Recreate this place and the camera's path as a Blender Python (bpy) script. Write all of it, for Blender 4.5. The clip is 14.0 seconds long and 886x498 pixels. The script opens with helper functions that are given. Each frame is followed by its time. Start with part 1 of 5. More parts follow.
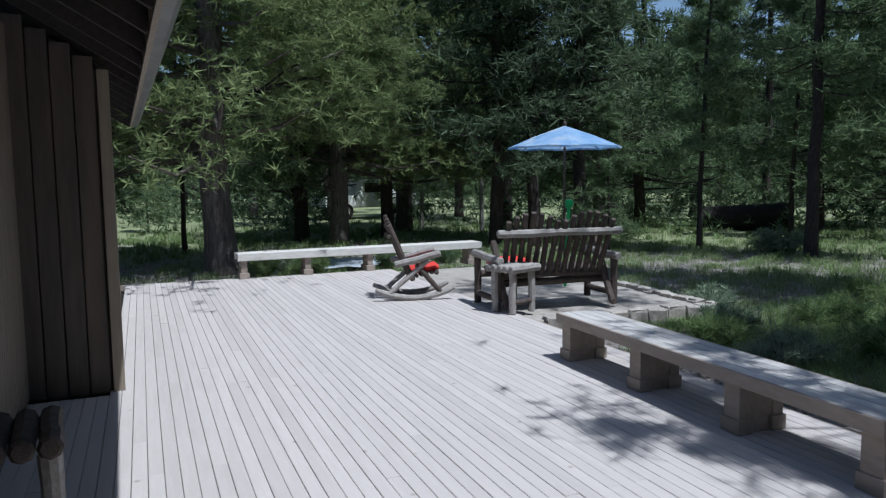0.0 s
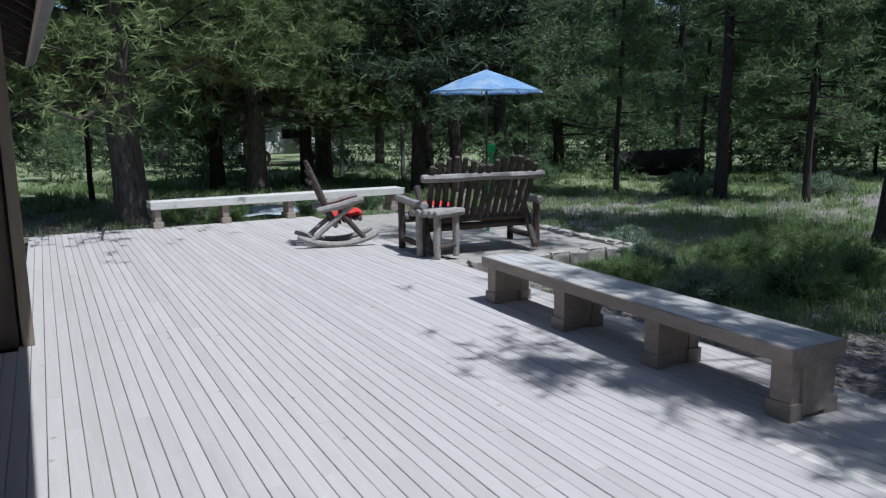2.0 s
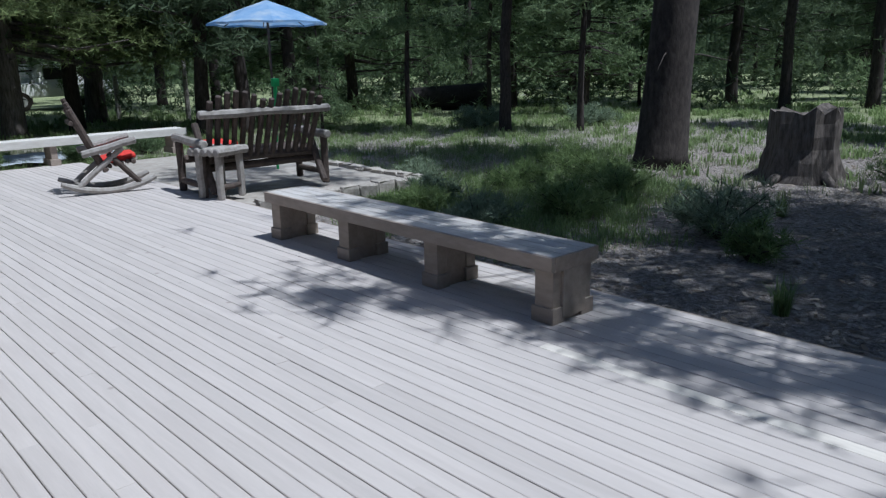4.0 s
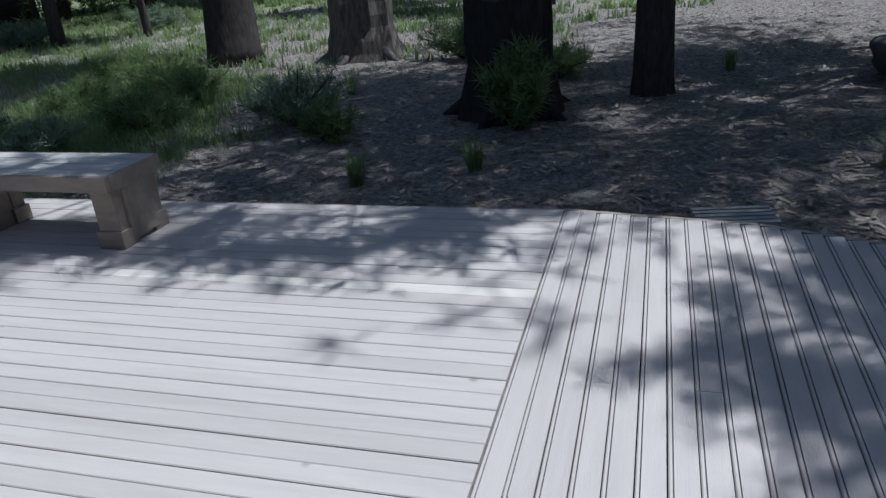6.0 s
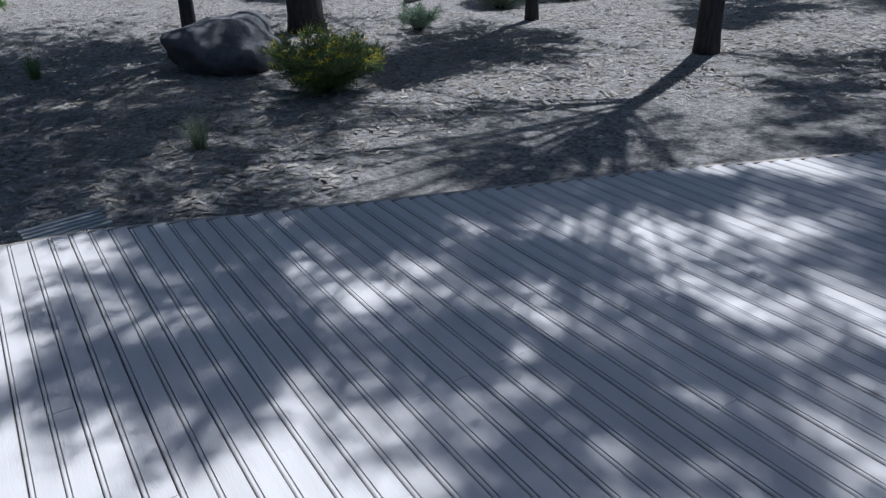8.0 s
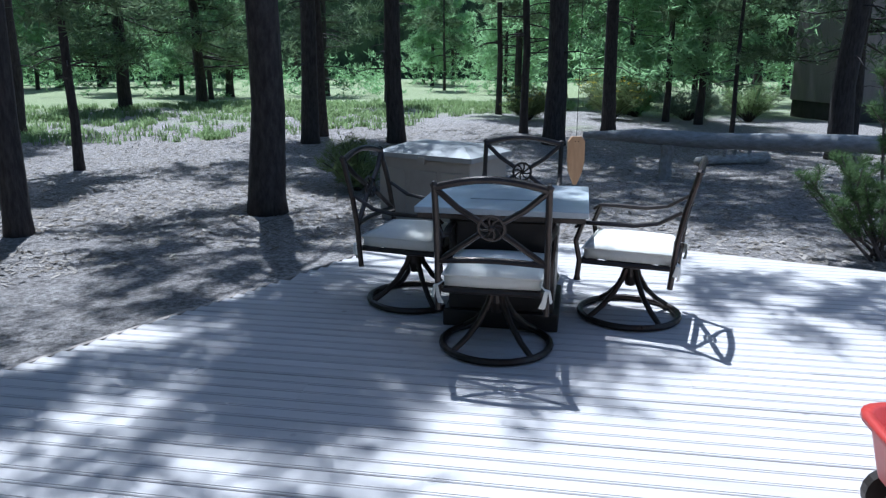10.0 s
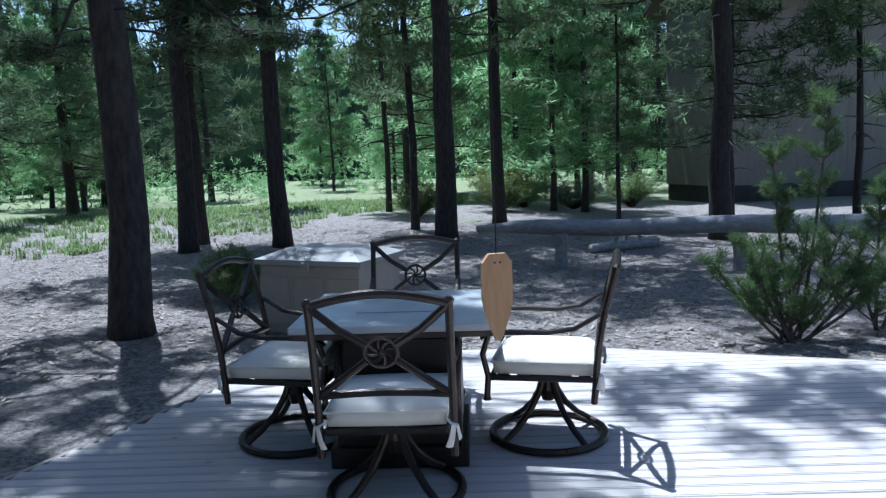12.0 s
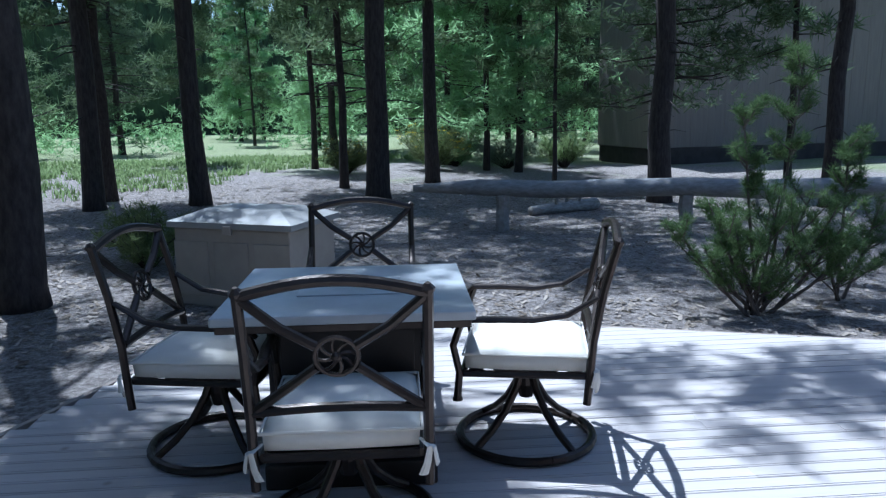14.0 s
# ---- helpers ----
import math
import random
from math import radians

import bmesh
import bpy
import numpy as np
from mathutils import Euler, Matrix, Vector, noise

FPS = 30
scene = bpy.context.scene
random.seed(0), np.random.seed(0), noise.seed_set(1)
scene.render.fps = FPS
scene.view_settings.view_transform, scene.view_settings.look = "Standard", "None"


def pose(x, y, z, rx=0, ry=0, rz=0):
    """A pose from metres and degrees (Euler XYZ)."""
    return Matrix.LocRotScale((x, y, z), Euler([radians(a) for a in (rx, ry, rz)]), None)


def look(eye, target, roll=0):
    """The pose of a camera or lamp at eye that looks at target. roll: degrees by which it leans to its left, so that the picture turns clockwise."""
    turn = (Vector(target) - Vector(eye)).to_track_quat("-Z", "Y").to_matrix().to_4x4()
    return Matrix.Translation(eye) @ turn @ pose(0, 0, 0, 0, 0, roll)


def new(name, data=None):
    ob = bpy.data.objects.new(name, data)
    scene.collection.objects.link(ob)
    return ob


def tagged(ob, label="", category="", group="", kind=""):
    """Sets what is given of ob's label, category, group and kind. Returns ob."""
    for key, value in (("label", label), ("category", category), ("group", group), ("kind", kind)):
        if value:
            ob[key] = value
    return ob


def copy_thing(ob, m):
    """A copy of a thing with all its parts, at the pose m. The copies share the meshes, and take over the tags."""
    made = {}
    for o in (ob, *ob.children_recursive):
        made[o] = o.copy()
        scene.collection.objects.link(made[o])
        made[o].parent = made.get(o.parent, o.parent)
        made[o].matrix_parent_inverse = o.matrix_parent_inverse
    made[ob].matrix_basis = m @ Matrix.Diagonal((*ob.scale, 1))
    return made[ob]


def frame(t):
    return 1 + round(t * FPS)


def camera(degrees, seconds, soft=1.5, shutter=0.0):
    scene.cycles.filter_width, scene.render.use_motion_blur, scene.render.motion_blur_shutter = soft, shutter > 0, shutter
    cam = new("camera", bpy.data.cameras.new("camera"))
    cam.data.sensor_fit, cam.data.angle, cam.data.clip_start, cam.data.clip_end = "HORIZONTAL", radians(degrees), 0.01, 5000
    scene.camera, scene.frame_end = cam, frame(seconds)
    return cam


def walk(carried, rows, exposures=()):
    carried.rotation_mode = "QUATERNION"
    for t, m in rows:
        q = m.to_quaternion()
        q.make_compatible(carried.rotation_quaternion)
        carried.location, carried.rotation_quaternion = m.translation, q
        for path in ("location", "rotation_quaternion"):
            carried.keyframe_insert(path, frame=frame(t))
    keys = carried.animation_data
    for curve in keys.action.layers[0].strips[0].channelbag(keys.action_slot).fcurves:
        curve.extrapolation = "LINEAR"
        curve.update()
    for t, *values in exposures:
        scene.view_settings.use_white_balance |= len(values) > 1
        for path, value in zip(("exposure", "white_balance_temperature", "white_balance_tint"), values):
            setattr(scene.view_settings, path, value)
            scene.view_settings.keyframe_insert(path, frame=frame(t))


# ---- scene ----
cam = camera(62.0, 14.0, soft=1.3)

PATH = [
    (0, (1.54, 2.01, 1.687), (2.252, 3.868, 1.493), -0.7),
    (0.5, (1.53, 2.023, 1.68), (2.25, 3.875, 1.452), -0.1),
    (1, (1.523, 2.03, 1.67), (2.268, 3.867, 1.406), -0.2),
    (1.5, (1.514, 2.049, 1.664), (2.351, 3.841, 1.362), -0.1),
    (2, (1.523, 2.072, 1.654), (2.421, 3.827, 1.316), -0.7),
    (2.5, (1.544, 2.08, 1.643), (2.527, 3.779, 1.262), -1.2),
    (5, (1.831, 1.904, 1.507), (3.332, 3.059, 0.865), -2.8),
    (5.5, (1.899, 1.868, 1.491), (3.495, 2.819, 0.749), -4.5),
    (6, (1.925, 1.78, 1.473), (3.667, 2.361, 0.679), -4.9),
    (6.5, (1.91, 1.711, 1.464), (3.73, 1.849, 0.646), -3.8),
    (7, (1.9, 1.651, 1.477), (3.692, 1.482, 0.605), -3.4),
    (7.5, (1.843, 1.604, 1.496), (3.553, 1.087, 0.597), -3.2),
    (8, (1.791, 1.521, 1.507), (3.337, 0.613, 0.621), -2.0),
    (8.5, (1.748, 1.468, 1.512), (3.084, 0.181, 0.764), -1.0),
    (9, (1.735, 1.423, 1.501), (2.734, -0.185, 0.858), -0.7),
    (9.2, (1.733, 1.39, 1.498), (2.593, -0.304, 0.874), -0.3),
    (11.3, (1.829, 0.806, 1.471), (1.757, -1.177, 1.225), -2.1),
    (11.5, (1.826, 0.74, 1.466), (1.765, -1.247, 1.249), -2.7),
    (12, (1.797, 0.561, 1.454), (1.882, -1.422, 1.209), -2.1),
    (12.5, (1.846, 0.408, 1.439), (1.89, -1.568, 1.128), -1.7),
    (13, (1.945, 0.253, 1.431), (1.875, -1.714, 1.075), -1.3),
    (13.5, (1.984, 0.089, 1.413), (1.893, -1.874, 1.044), -0.6),
    (14, (1.979, -0.126, 1.411), (1.86, -2.089, 1.05), -0.8),
]
EXPOSURES = [(0, -0.05, 5650, 8), (6.0, -0.15, 5650, 8), (7.5, 0.1, 5600, 8), (8.5, 0.45, 5350, 7), (9.0, 0.64, 5250, 6), (11.3, 0.68, 5200, 7), (13.0, 0.7, 5130, 7), (14, 0.58, 5060, 7)]
walk(cam, [(t, look(eye, target, roll)) for t, eye, target, roll in PATH], EXPOSURES)

# ---- light ----
SUN_DIR = Vector((0.165, -0.34, 0.93)).normalized()
world = bpy.data.worlds.new("world")
scene.world = world
world.use_nodes = True
wn = world.node_tree
sky = wn.nodes.new("ShaderNodeTexSky")
sky.sky_type = "NISHITA"
sky.sun_disc = False
sky.sun_elevation = math.asin(SUN_DIR.z)
sky.sun_rotation = math.atan2(SUN_DIR.x, SUN_DIR.y)
bg = wn.nodes["Background"]
bg.inputs["Strength"].default_value = 0.1
wn.links.new(sky.outputs[0], bg.inputs["Color"])
sun_data = bpy.data.lights.new("sun", "SUN")
sun_data.energy = 5.0
sun_data.angle = radians(0.55)
sun_data.color = (1.0, 0.985, 0.96)
sun = new("sun", sun_data)
sun.matrix_world = look(SUN_DIR * 50, (0, 0, 0))


# ---- materials ----
def material(name, base, second=None, scale=6.0, stretch=(1, 1, 1), rough=0.7, metal=0.0, bump=0.15, fine=60.0, per_object=0.0, dirt_or_dapple=None, blotch_scale=1.3, blotch_amount=0.5, world_space=False, translucent=0.0, knots=0.0):
    """Two colours mixed by a stretched grain, dirty patches or painted sun dapple at a larger scale, fine relief and a
    shift from piece to piece.
    """
    m = bpy.data.materials.new(name)
    m.use_nodes = True
    nt = m.node_tree
    n, l = nt.nodes, nt.links
    bsdf = n["Principled BSDF"]
    second = second or tuple(c * 0.7 for c in base)
    coord = n.new("ShaderNodeTexCoord")
    mapping = n.new("ShaderNodeMapping")
    mapping.inputs["Scale"].default_value = stretch
    if world_space:
        geo = n.new("ShaderNodeNewGeometry")
        l.new(geo.outputs["Position"], mapping.inputs["Vector"])
    else:
        l.new(coord.outputs["Object"], mapping.inputs["Vector"])
    info = n.new("ShaderNodeObjectInfo")
    shift = n.new("ShaderNodeVectorMath")
    shift.operation = "ADD"
    scaled = n.new("ShaderNodeMath")
    scaled.operation = "MULTIPLY"
    scaled.inputs[1].default_value = 37.0 if not world_space else 0.0
    l.new(info.outputs["Random"], scaled.inputs[0])
    l.new(mapping.outputs[0], shift.inputs[0])
    l.new(scaled.outputs[0], shift.inputs[1])
    grain = n.new("ShaderNodeTexNoise")
    grain.inputs["Scale"].default_value = scale
    grain.inputs["Detail"].default_value = 6
    grain.inputs["Roughness"].default_value = 0.65
    l.new(shift.outputs[0], grain.inputs["Vector"])
    ramp = n.new("ShaderNodeValToRGB")
    ramp.color_ramp.elements[0].position, ramp.color_ramp.elements[1].position = 0.36, 0.64
    ramp.color_ramp.elements[0].color, ramp.color_ramp.elements[1].color = (*second, 1), (*base, 1)
    l.new(grain.outputs["Fac"], ramp.inputs[0])
    colour = ramp.outputs[0]
    if dirt_or_dapple:
        blot = n.new("ShaderNodeTexNoise")
        blot.inputs["Scale"].default_value = blotch_scale
        blot.inputs["Detail"].default_value = 4
        l.new(shift.outputs[0] if not world_space else mapping.outputs[0], blot.inputs["Vector"])
        cut = n.new("ShaderNodeMapRange")
        cut.inputs[1].default_value, cut.inputs[2].default_value = 0.48, 0.68
        cut.inputs[3].default_value, cut.inputs[4].default_value = 0.0, blotch_amount
        l.new(blot.outputs["Fac"], cut.inputs[0])
        mix = n.new("ShaderNodeMix")
        mix.data_type = "RGBA"
        l.new(cut.outputs[0], mix.inputs[0])
        l.new(colour, mix.inputs[6])
        mix.inputs[7].default_value = (*dirt_or_dapple, 1)
        colour = mix.outputs[2]
    if knots:
        cells = n.new("ShaderNodeTexVoronoi")
        cells.inputs["Scale"].default_value = 3.0
        place = n.new("ShaderNodeVectorMath")
        place.operation = "ADD"
        l.new(coord.outputs["Object"], place.inputs[0])
        l.new(scaled.outputs[0], place.inputs[1])
        l.new(place.outputs[0], cells.inputs["Vector"])
        near = n.new("ShaderNodeMapRange")
        near.inputs[1].default_value, near.inputs[2].default_value = 0.02, 0.075
        near.inputs[3].default_value, near.inputs[4].default_value = knots, 0.0
        l.new(cells.outputs["Distance"], near.inputs[0])
        spot = n.new("ShaderNodeMix")
        spot.data_type = "RGBA"
        l.new(near.outputs[0], spot.inputs[0])
        l.new(colour, spot.inputs[6])
        spot.inputs[7].default_value = (0.16, 0.12, 0.1, 1)
        colour = spot.outputs[2]
    if per_object:
        hsv = n.new("ShaderNodeHueSaturation")
        rng = n.new("ShaderNodeMapRange")
        rng.inputs[3].default_value, rng.inputs[4].default_value = 1 - per_object, 1 + per_object
        l.new(info.outputs["Random"], rng.inputs[0])
        l.new(rng.outputs[0], hsv.inputs["Value"])
        l.new(colour, hsv.inputs["Color"])
        colour = hsv.outputs[0]
    l.new(colour, bsdf.inputs["Base Color"])
    rr = n.new("ShaderNodeMapRange")
    rr.inputs[3].default_value, rr.inputs[4].default_value = min(1, rough + 0.1), max(0.05, rough - 0.1)
    l.new(grain.outputs["Fac"], rr.inputs[0])
    l.new(rr.outputs[0], bsdf.inputs["Roughness"])
    bsdf.inputs["Metallic"].default_value = metal
    if bump:
        small = n.new("ShaderNodeTexNoise")
        small.inputs["Scale"].default_value = fine
        small.inputs["Detail"].default_value = 5
        l.new(shift.outputs[0], small.inputs["Vector"])
        bp = n.new("ShaderNodeBump")
        bp.inputs["Strength"].default_value = bump
        bp.inputs["Distance"].default_value = 0.01
        l.new(small.outputs["Fac"], bp.inputs["Height"])
        l.new(bp.outputs[0], bsdf.inputs["Normal"])
    if translucent:
        tr = n.new("ShaderNodeBsdfTranslucent")
        l.new(colour, tr.inputs[0])
        mx = n.new("ShaderNodeMixShader")
        mx.inputs[0].default_value = translucent
        l.new(bsdf.outputs[0], mx.inputs[1])
        l.new(tr.outputs[0], mx.inputs[2])
        l.new(mx.outputs[0], n["Material Output"].inputs[0])
    return m


def leaf_material(name, a, b, translucent=0.3):
    m = bpy.data.materials.new(name)
    m.use_nodes = True
    n, l = m.node_tree.nodes, m.node_tree.links
    bsdf = n["Principled BSDF"]
    geo = n.new("ShaderNodeNewGeometry")
    info = n.new("ShaderNodeObjectInfo")
    add = n.new("ShaderNodeMath")
    add.operation = "MULTIPLY_ADD"
    l.new(info.outputs["Random"], add.inputs[0])
    add.inputs[1].default_value = 0.35
    half = n.new("ShaderNodeMath")
    half.operation = "MULTIPLY"
    half.inputs[1].default_value = 0.65
    l.new(geo.outputs["Random Per Island"], half.inputs[0])
    l.new(half.outputs[0], add.inputs[2])
    ramp = n.new("ShaderNodeValToRGB")
    ramp.color_ramp.elements[0].color, ramp.color_ramp.elements[1].color = (*a, 1), (*b, 1)
    l.new(add.outputs[0], ramp.inputs[0])
    l.new(ramp.outputs[0], bsdf.inputs["Base Color"])
    bsdf.inputs["Roughness"].default_value = 0.75
    bsdf.inputs["Specular IOR Level"].default_value = 0.12
    tr = n.new("ShaderNodeBsdfTranslucent")
    l.new(ramp.outputs[0], tr.inputs[0])
    mx = n.new("ShaderNodeMixShader")
    mx.inputs[0].default_value = translucent
    l.new(bsdf.outputs[0], mx.inputs[1])
    l.new(tr.outputs[0], mx.inputs[2])
    l.new(mx.outputs[0], n["Material Output"].inputs[0])
    return m


DECK_Y = material("deck_paint_long", (0.47, 0.43, 0.405), (0.44, 0.403, 0.38), 5, (6, 0.6, 6), 0.7, bump=0.12, fine=40, per_object=0.06, dirt_or_dapple=(0.37, 0.33, 0.31), blotch_scale=2.2, blotch_amount=0.3, knots=0.6)
DECK_X = material("deck_paint_cross", (0.47, 0.43, 0.405), (0.44, 0.403, 0.38), 5, (0.6, 6, 6), 0.7, bump=0.12, fine=40, per_object=0.06, dirt_or_dapple=(0.37, 0.33, 0.31), blotch_scale=2.2, blotch_amount=0.3, knots=0.6)
DECK_PALE = material("deck_new_board", (0.62, 0.58, 0.52), (0.54, 0.5, 0.45), 5, (6, 0.6, 6), 0.6, bump=0.2, fine=40)
JOIST = material("joist_wood", (0.09, 0.075, 0.06), (0.05, 0.04, 0.035), 5, (1, 1, 1), 0.9, bump=0.2)
SIDING = material("siding_wood", (0.095, 0.08, 0.069), (0.072, 0.06, 0.052), 5, (5, 5, 0.5), 0.75, bump=0.3, fine=50, per_object=0.06, dirt_or_dapple=(0.2, 0.15, 0.11), blotch_amount=0.4)
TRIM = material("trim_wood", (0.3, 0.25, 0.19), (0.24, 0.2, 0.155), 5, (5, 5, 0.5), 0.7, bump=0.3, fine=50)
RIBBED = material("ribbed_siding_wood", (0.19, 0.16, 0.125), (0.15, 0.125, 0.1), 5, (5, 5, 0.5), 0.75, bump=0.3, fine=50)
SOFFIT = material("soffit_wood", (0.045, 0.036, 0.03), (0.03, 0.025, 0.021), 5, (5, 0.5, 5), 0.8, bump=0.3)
GUTTER = material("gutter_metal", (0.27, 0.27, 0.27), (0.2, 0.2, 0.2), 3, (1, 1, 1), 0.4, 0.5, bump=0.05, dirt_or_dapple=(0.2, 0.19, 0.18))
SHINGLE = material("roof_shingle", (0.14, 0.12, 0.1), (0.08, 0.07, 0.06), 20, (1, 1, 1), 0.95, bump=0.5)
# Bench sides: the brown is darkened to hold their shade; skirts share it.
BENCH = material("bench_shaded_paint", (0.33, 0.275, 0.23), (0.26, 0.215, 0.18), 5, (4, 1, 4), 0.65, bump=0.25, fine=45, per_object=0.05, dirt_or_dapple=(0.26, 0.21, 0.17), blotch_scale=3, blotch_amount=0.4)
# Same bench's seat, kept paler as its top takes the light.
BENCH_TOP = material("bench_lit_top_paint", (0.52, 0.50, 0.48), (0.42, 0.39, 0.36), 5, (4, 1, 4), 0.55, bump=0.25, fine=45, per_object=0.05)
BENCH_WHITE = material("bench_pale_paint", (0.62, 0.6, 0.56), (0.52, 0.5, 0.46), 5, (1, 4, 4), 0.6, bump=0.2, fine=45, per_object=0.05)
# Log in two tones: darkened for shade, and a paler grey for sunlit parts.
LOG = material("dark_log", (0.09, 0.066, 0.054), (0.045, 0.034, 0.028), 7, (2, 2, 2), 0.75, bump=0.4, fine=30, per_object=0.12)
LOG_GREY = material("grey_lit_log", (0.33, 0.31, 0.29), (0.22, 0.2, 0.18), 7, (2, 2, 2), 0.75, bump=0.4, fine=30, per_object=0.1)
RED = material("red_cushion_cloth", (0.62, 0.045, 0.03), (0.5, 0.03, 0.025), 14, (1, 1, 1), 0.85, bump=0.3, fine=200)
RED_PAINT = material("red_plastic", (0.42, 0.04, 0.03), (0.33, 0.03, 0.025), 4, (1, 1, 1), 0.4, bump=0.05)
# The whitish blotches are sun dapple painted into the canopy cloth.
BLUE_CLOTH = material("blue_canopy_cloth", (0.32, 0.5, 0.76), (0.22, 0.4, 0.68), 3, (1, 1, 1), 0.8, bump=0.2, fine=200, dirt_or_dapple=(0.66, 0.74, 0.8), blotch_scale=2.5, blotch_amount=0.7, translucent=0.4)
GREEN_PAINT = material("green_plastic", (0.03, 0.4, 0.12), None, 5, (1, 1, 1), 0.5, bump=0.0)
BRONZE = material("bronze_metal", (0.055, 0.042, 0.035), (0.035, 0.028, 0.024), 9, (1, 1, 1), 0.32, 0.6, bump=0.12, fine=90)
CUSHION = material("cream_cushion_cloth", (0.78, 0.74, 0.66), (0.72, 0.68, 0.6), 8, (1, 1, 1), 0.9, bump=0.25, fine=260, per_object=0.03)
TABLE_TOP = material("table_top_tile", (0.5, 0.52, 0.53), (0.42, 0.44, 0.45), 5, (1, 1, 1), 0.32, bump=0.06, fine=80, dirt_or_dapple=(0.35, 0.35, 0.34), blotch_scale=3)
DARK_BOX = material("dark_brown_metal", (0.03, 0.024, 0.02), (0.02, 0.016, 0.014), 5, (1, 1, 1), 0.5, 0.3, bump=0.1)
WHITE = material("white_plastic", (0.8, 0.8, 0.78), (0.74, 0.74, 0.72), 4, (1, 1, 1), 0.4, bump=0.02)
BOX_PLASTIC = material("taupe_resin", (0.36, 0.32, 0.27), (0.31, 0.275, 0.235), 4, (1, 1, 1), 0.55, bump=0.1, fine=120)
BOX_LID = material("grey_resin_lid", (0.32, 0.315, 0.3), (0.27, 0.265, 0.25), 4, (1, 1, 1), 0.5, bump=0.1, fine=120)
SAIL = material("pale_wood", (0.5, 0.31, 0.17), (0.42, 0.25, 0.13), 40, (4, 4, 0.5), 0.5, bump=0.1)
CLAPPER = material("reddish_wood", (0.3, 0.13, 0.08), (0.22, 0.09, 0.055), 40, (4, 4, 0.5), 0.45, bump=0.1)
POST_WOOD = material("grey_post_wood", (0.47, 0.42, 0.36), (0.34, 0.3, 0.25), 6, (7, 7, 0.5), 0.8, bump=0.5, fine=40)
STONE = material("terrace_stone", (0.4, 0.37, 0.33), (0.28, 0.25, 0.22), 6, (1, 1, 1), 0.85, bump=0.5, fine=25, per_object=0.15)
BARK = material("pine_bark", (0.06, 0.048, 0.043), (0.024, 0.019, 0.017), 9, (3, 3, 0.7), 0.95, bump=0.9, fine=14)
BARK_GREY = material("old_grey_bark", (0.17, 0.145, 0.13), (0.06, 0.05, 0.043), 7, (3, 3, 0.5), 0.95, bump=1.0, fine=12)
CHAR = material("charred_wood", (0.025, 0.022, 0.02), (0.012, 0.011, 0.01), 9, (3, 3, 0.8), 0.9, bump=0.9, fine=15)
DEADWOOD = material("bleached_wood", (0.42, 0.4, 0.37), (0.22, 0.2, 0.18), 8, (1, 3, 3), 0.85, bump=0.5)
RAIL_LOG = material("grey_peeled_log", (0.3, 0.3, 0.3), (0.2, 0.195, 0.19), 8, (1, 3, 3), 0.8, bump=0.4)
ROCK = material("boulder_rock", (0.13, 0.125, 0.13), (0.055, 0.052, 0.055), 4, (1, 1, 1), 0.9, bump=0.8, fine=18)
NEIGHBOUR = material("taupe_house_siding", (0.25, 0.22, 0.195), (0.22, 0.19, 0.17), 3, (6, 6, 0.4), 0.85, bump=0.3)
NEIGHBOUR_BASE = material("dark_foundation", (0.07, 0.06, 0.055), None, 3, (1, 1, 1), 0.9)
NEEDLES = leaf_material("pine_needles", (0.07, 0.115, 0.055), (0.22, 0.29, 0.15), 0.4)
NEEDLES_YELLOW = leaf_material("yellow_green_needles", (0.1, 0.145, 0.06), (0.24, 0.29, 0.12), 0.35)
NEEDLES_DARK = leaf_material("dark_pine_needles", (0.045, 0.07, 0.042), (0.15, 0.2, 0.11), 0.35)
# Lit copy of the pine needles: backlight is put into colour and translucency.
NEEDLES_SUNLIT = leaf_material("sunlit_pine_needles", (0.17, 0.3, 0.13), (0.36, 0.54, 0.27), 0.7)
NEEDLES_SAPLING = leaf_material("sapling_needles", (0.045, 0.085, 0.035), (0.19, 0.27, 0.11), 0.35)
GRASS = leaf_material("grass_blades", (0.12, 0.19, 0.07), (0.34, 0.43, 0.2), 0.55)
DRY_GRASS = leaf_material("pale_grass_blades", (0.2, 0.24, 0.13), (0.42, 0.45, 0.3), 0.3)
SAGE = leaf_material("sage_leaves", (0.14, 0.2, 0.13), (0.3, 0.36, 0.25), 0.25)
FLOWER = leaf_material("yellow_flowers", (0.5, 0.38, 0.03), (0.75, 0.62, 0.08), 0.3)
LITTER = leaf_material("needle_litter_bits", (0.1, 0.08, 0.06), (0.5, 0.44, 0.38), 0.0)


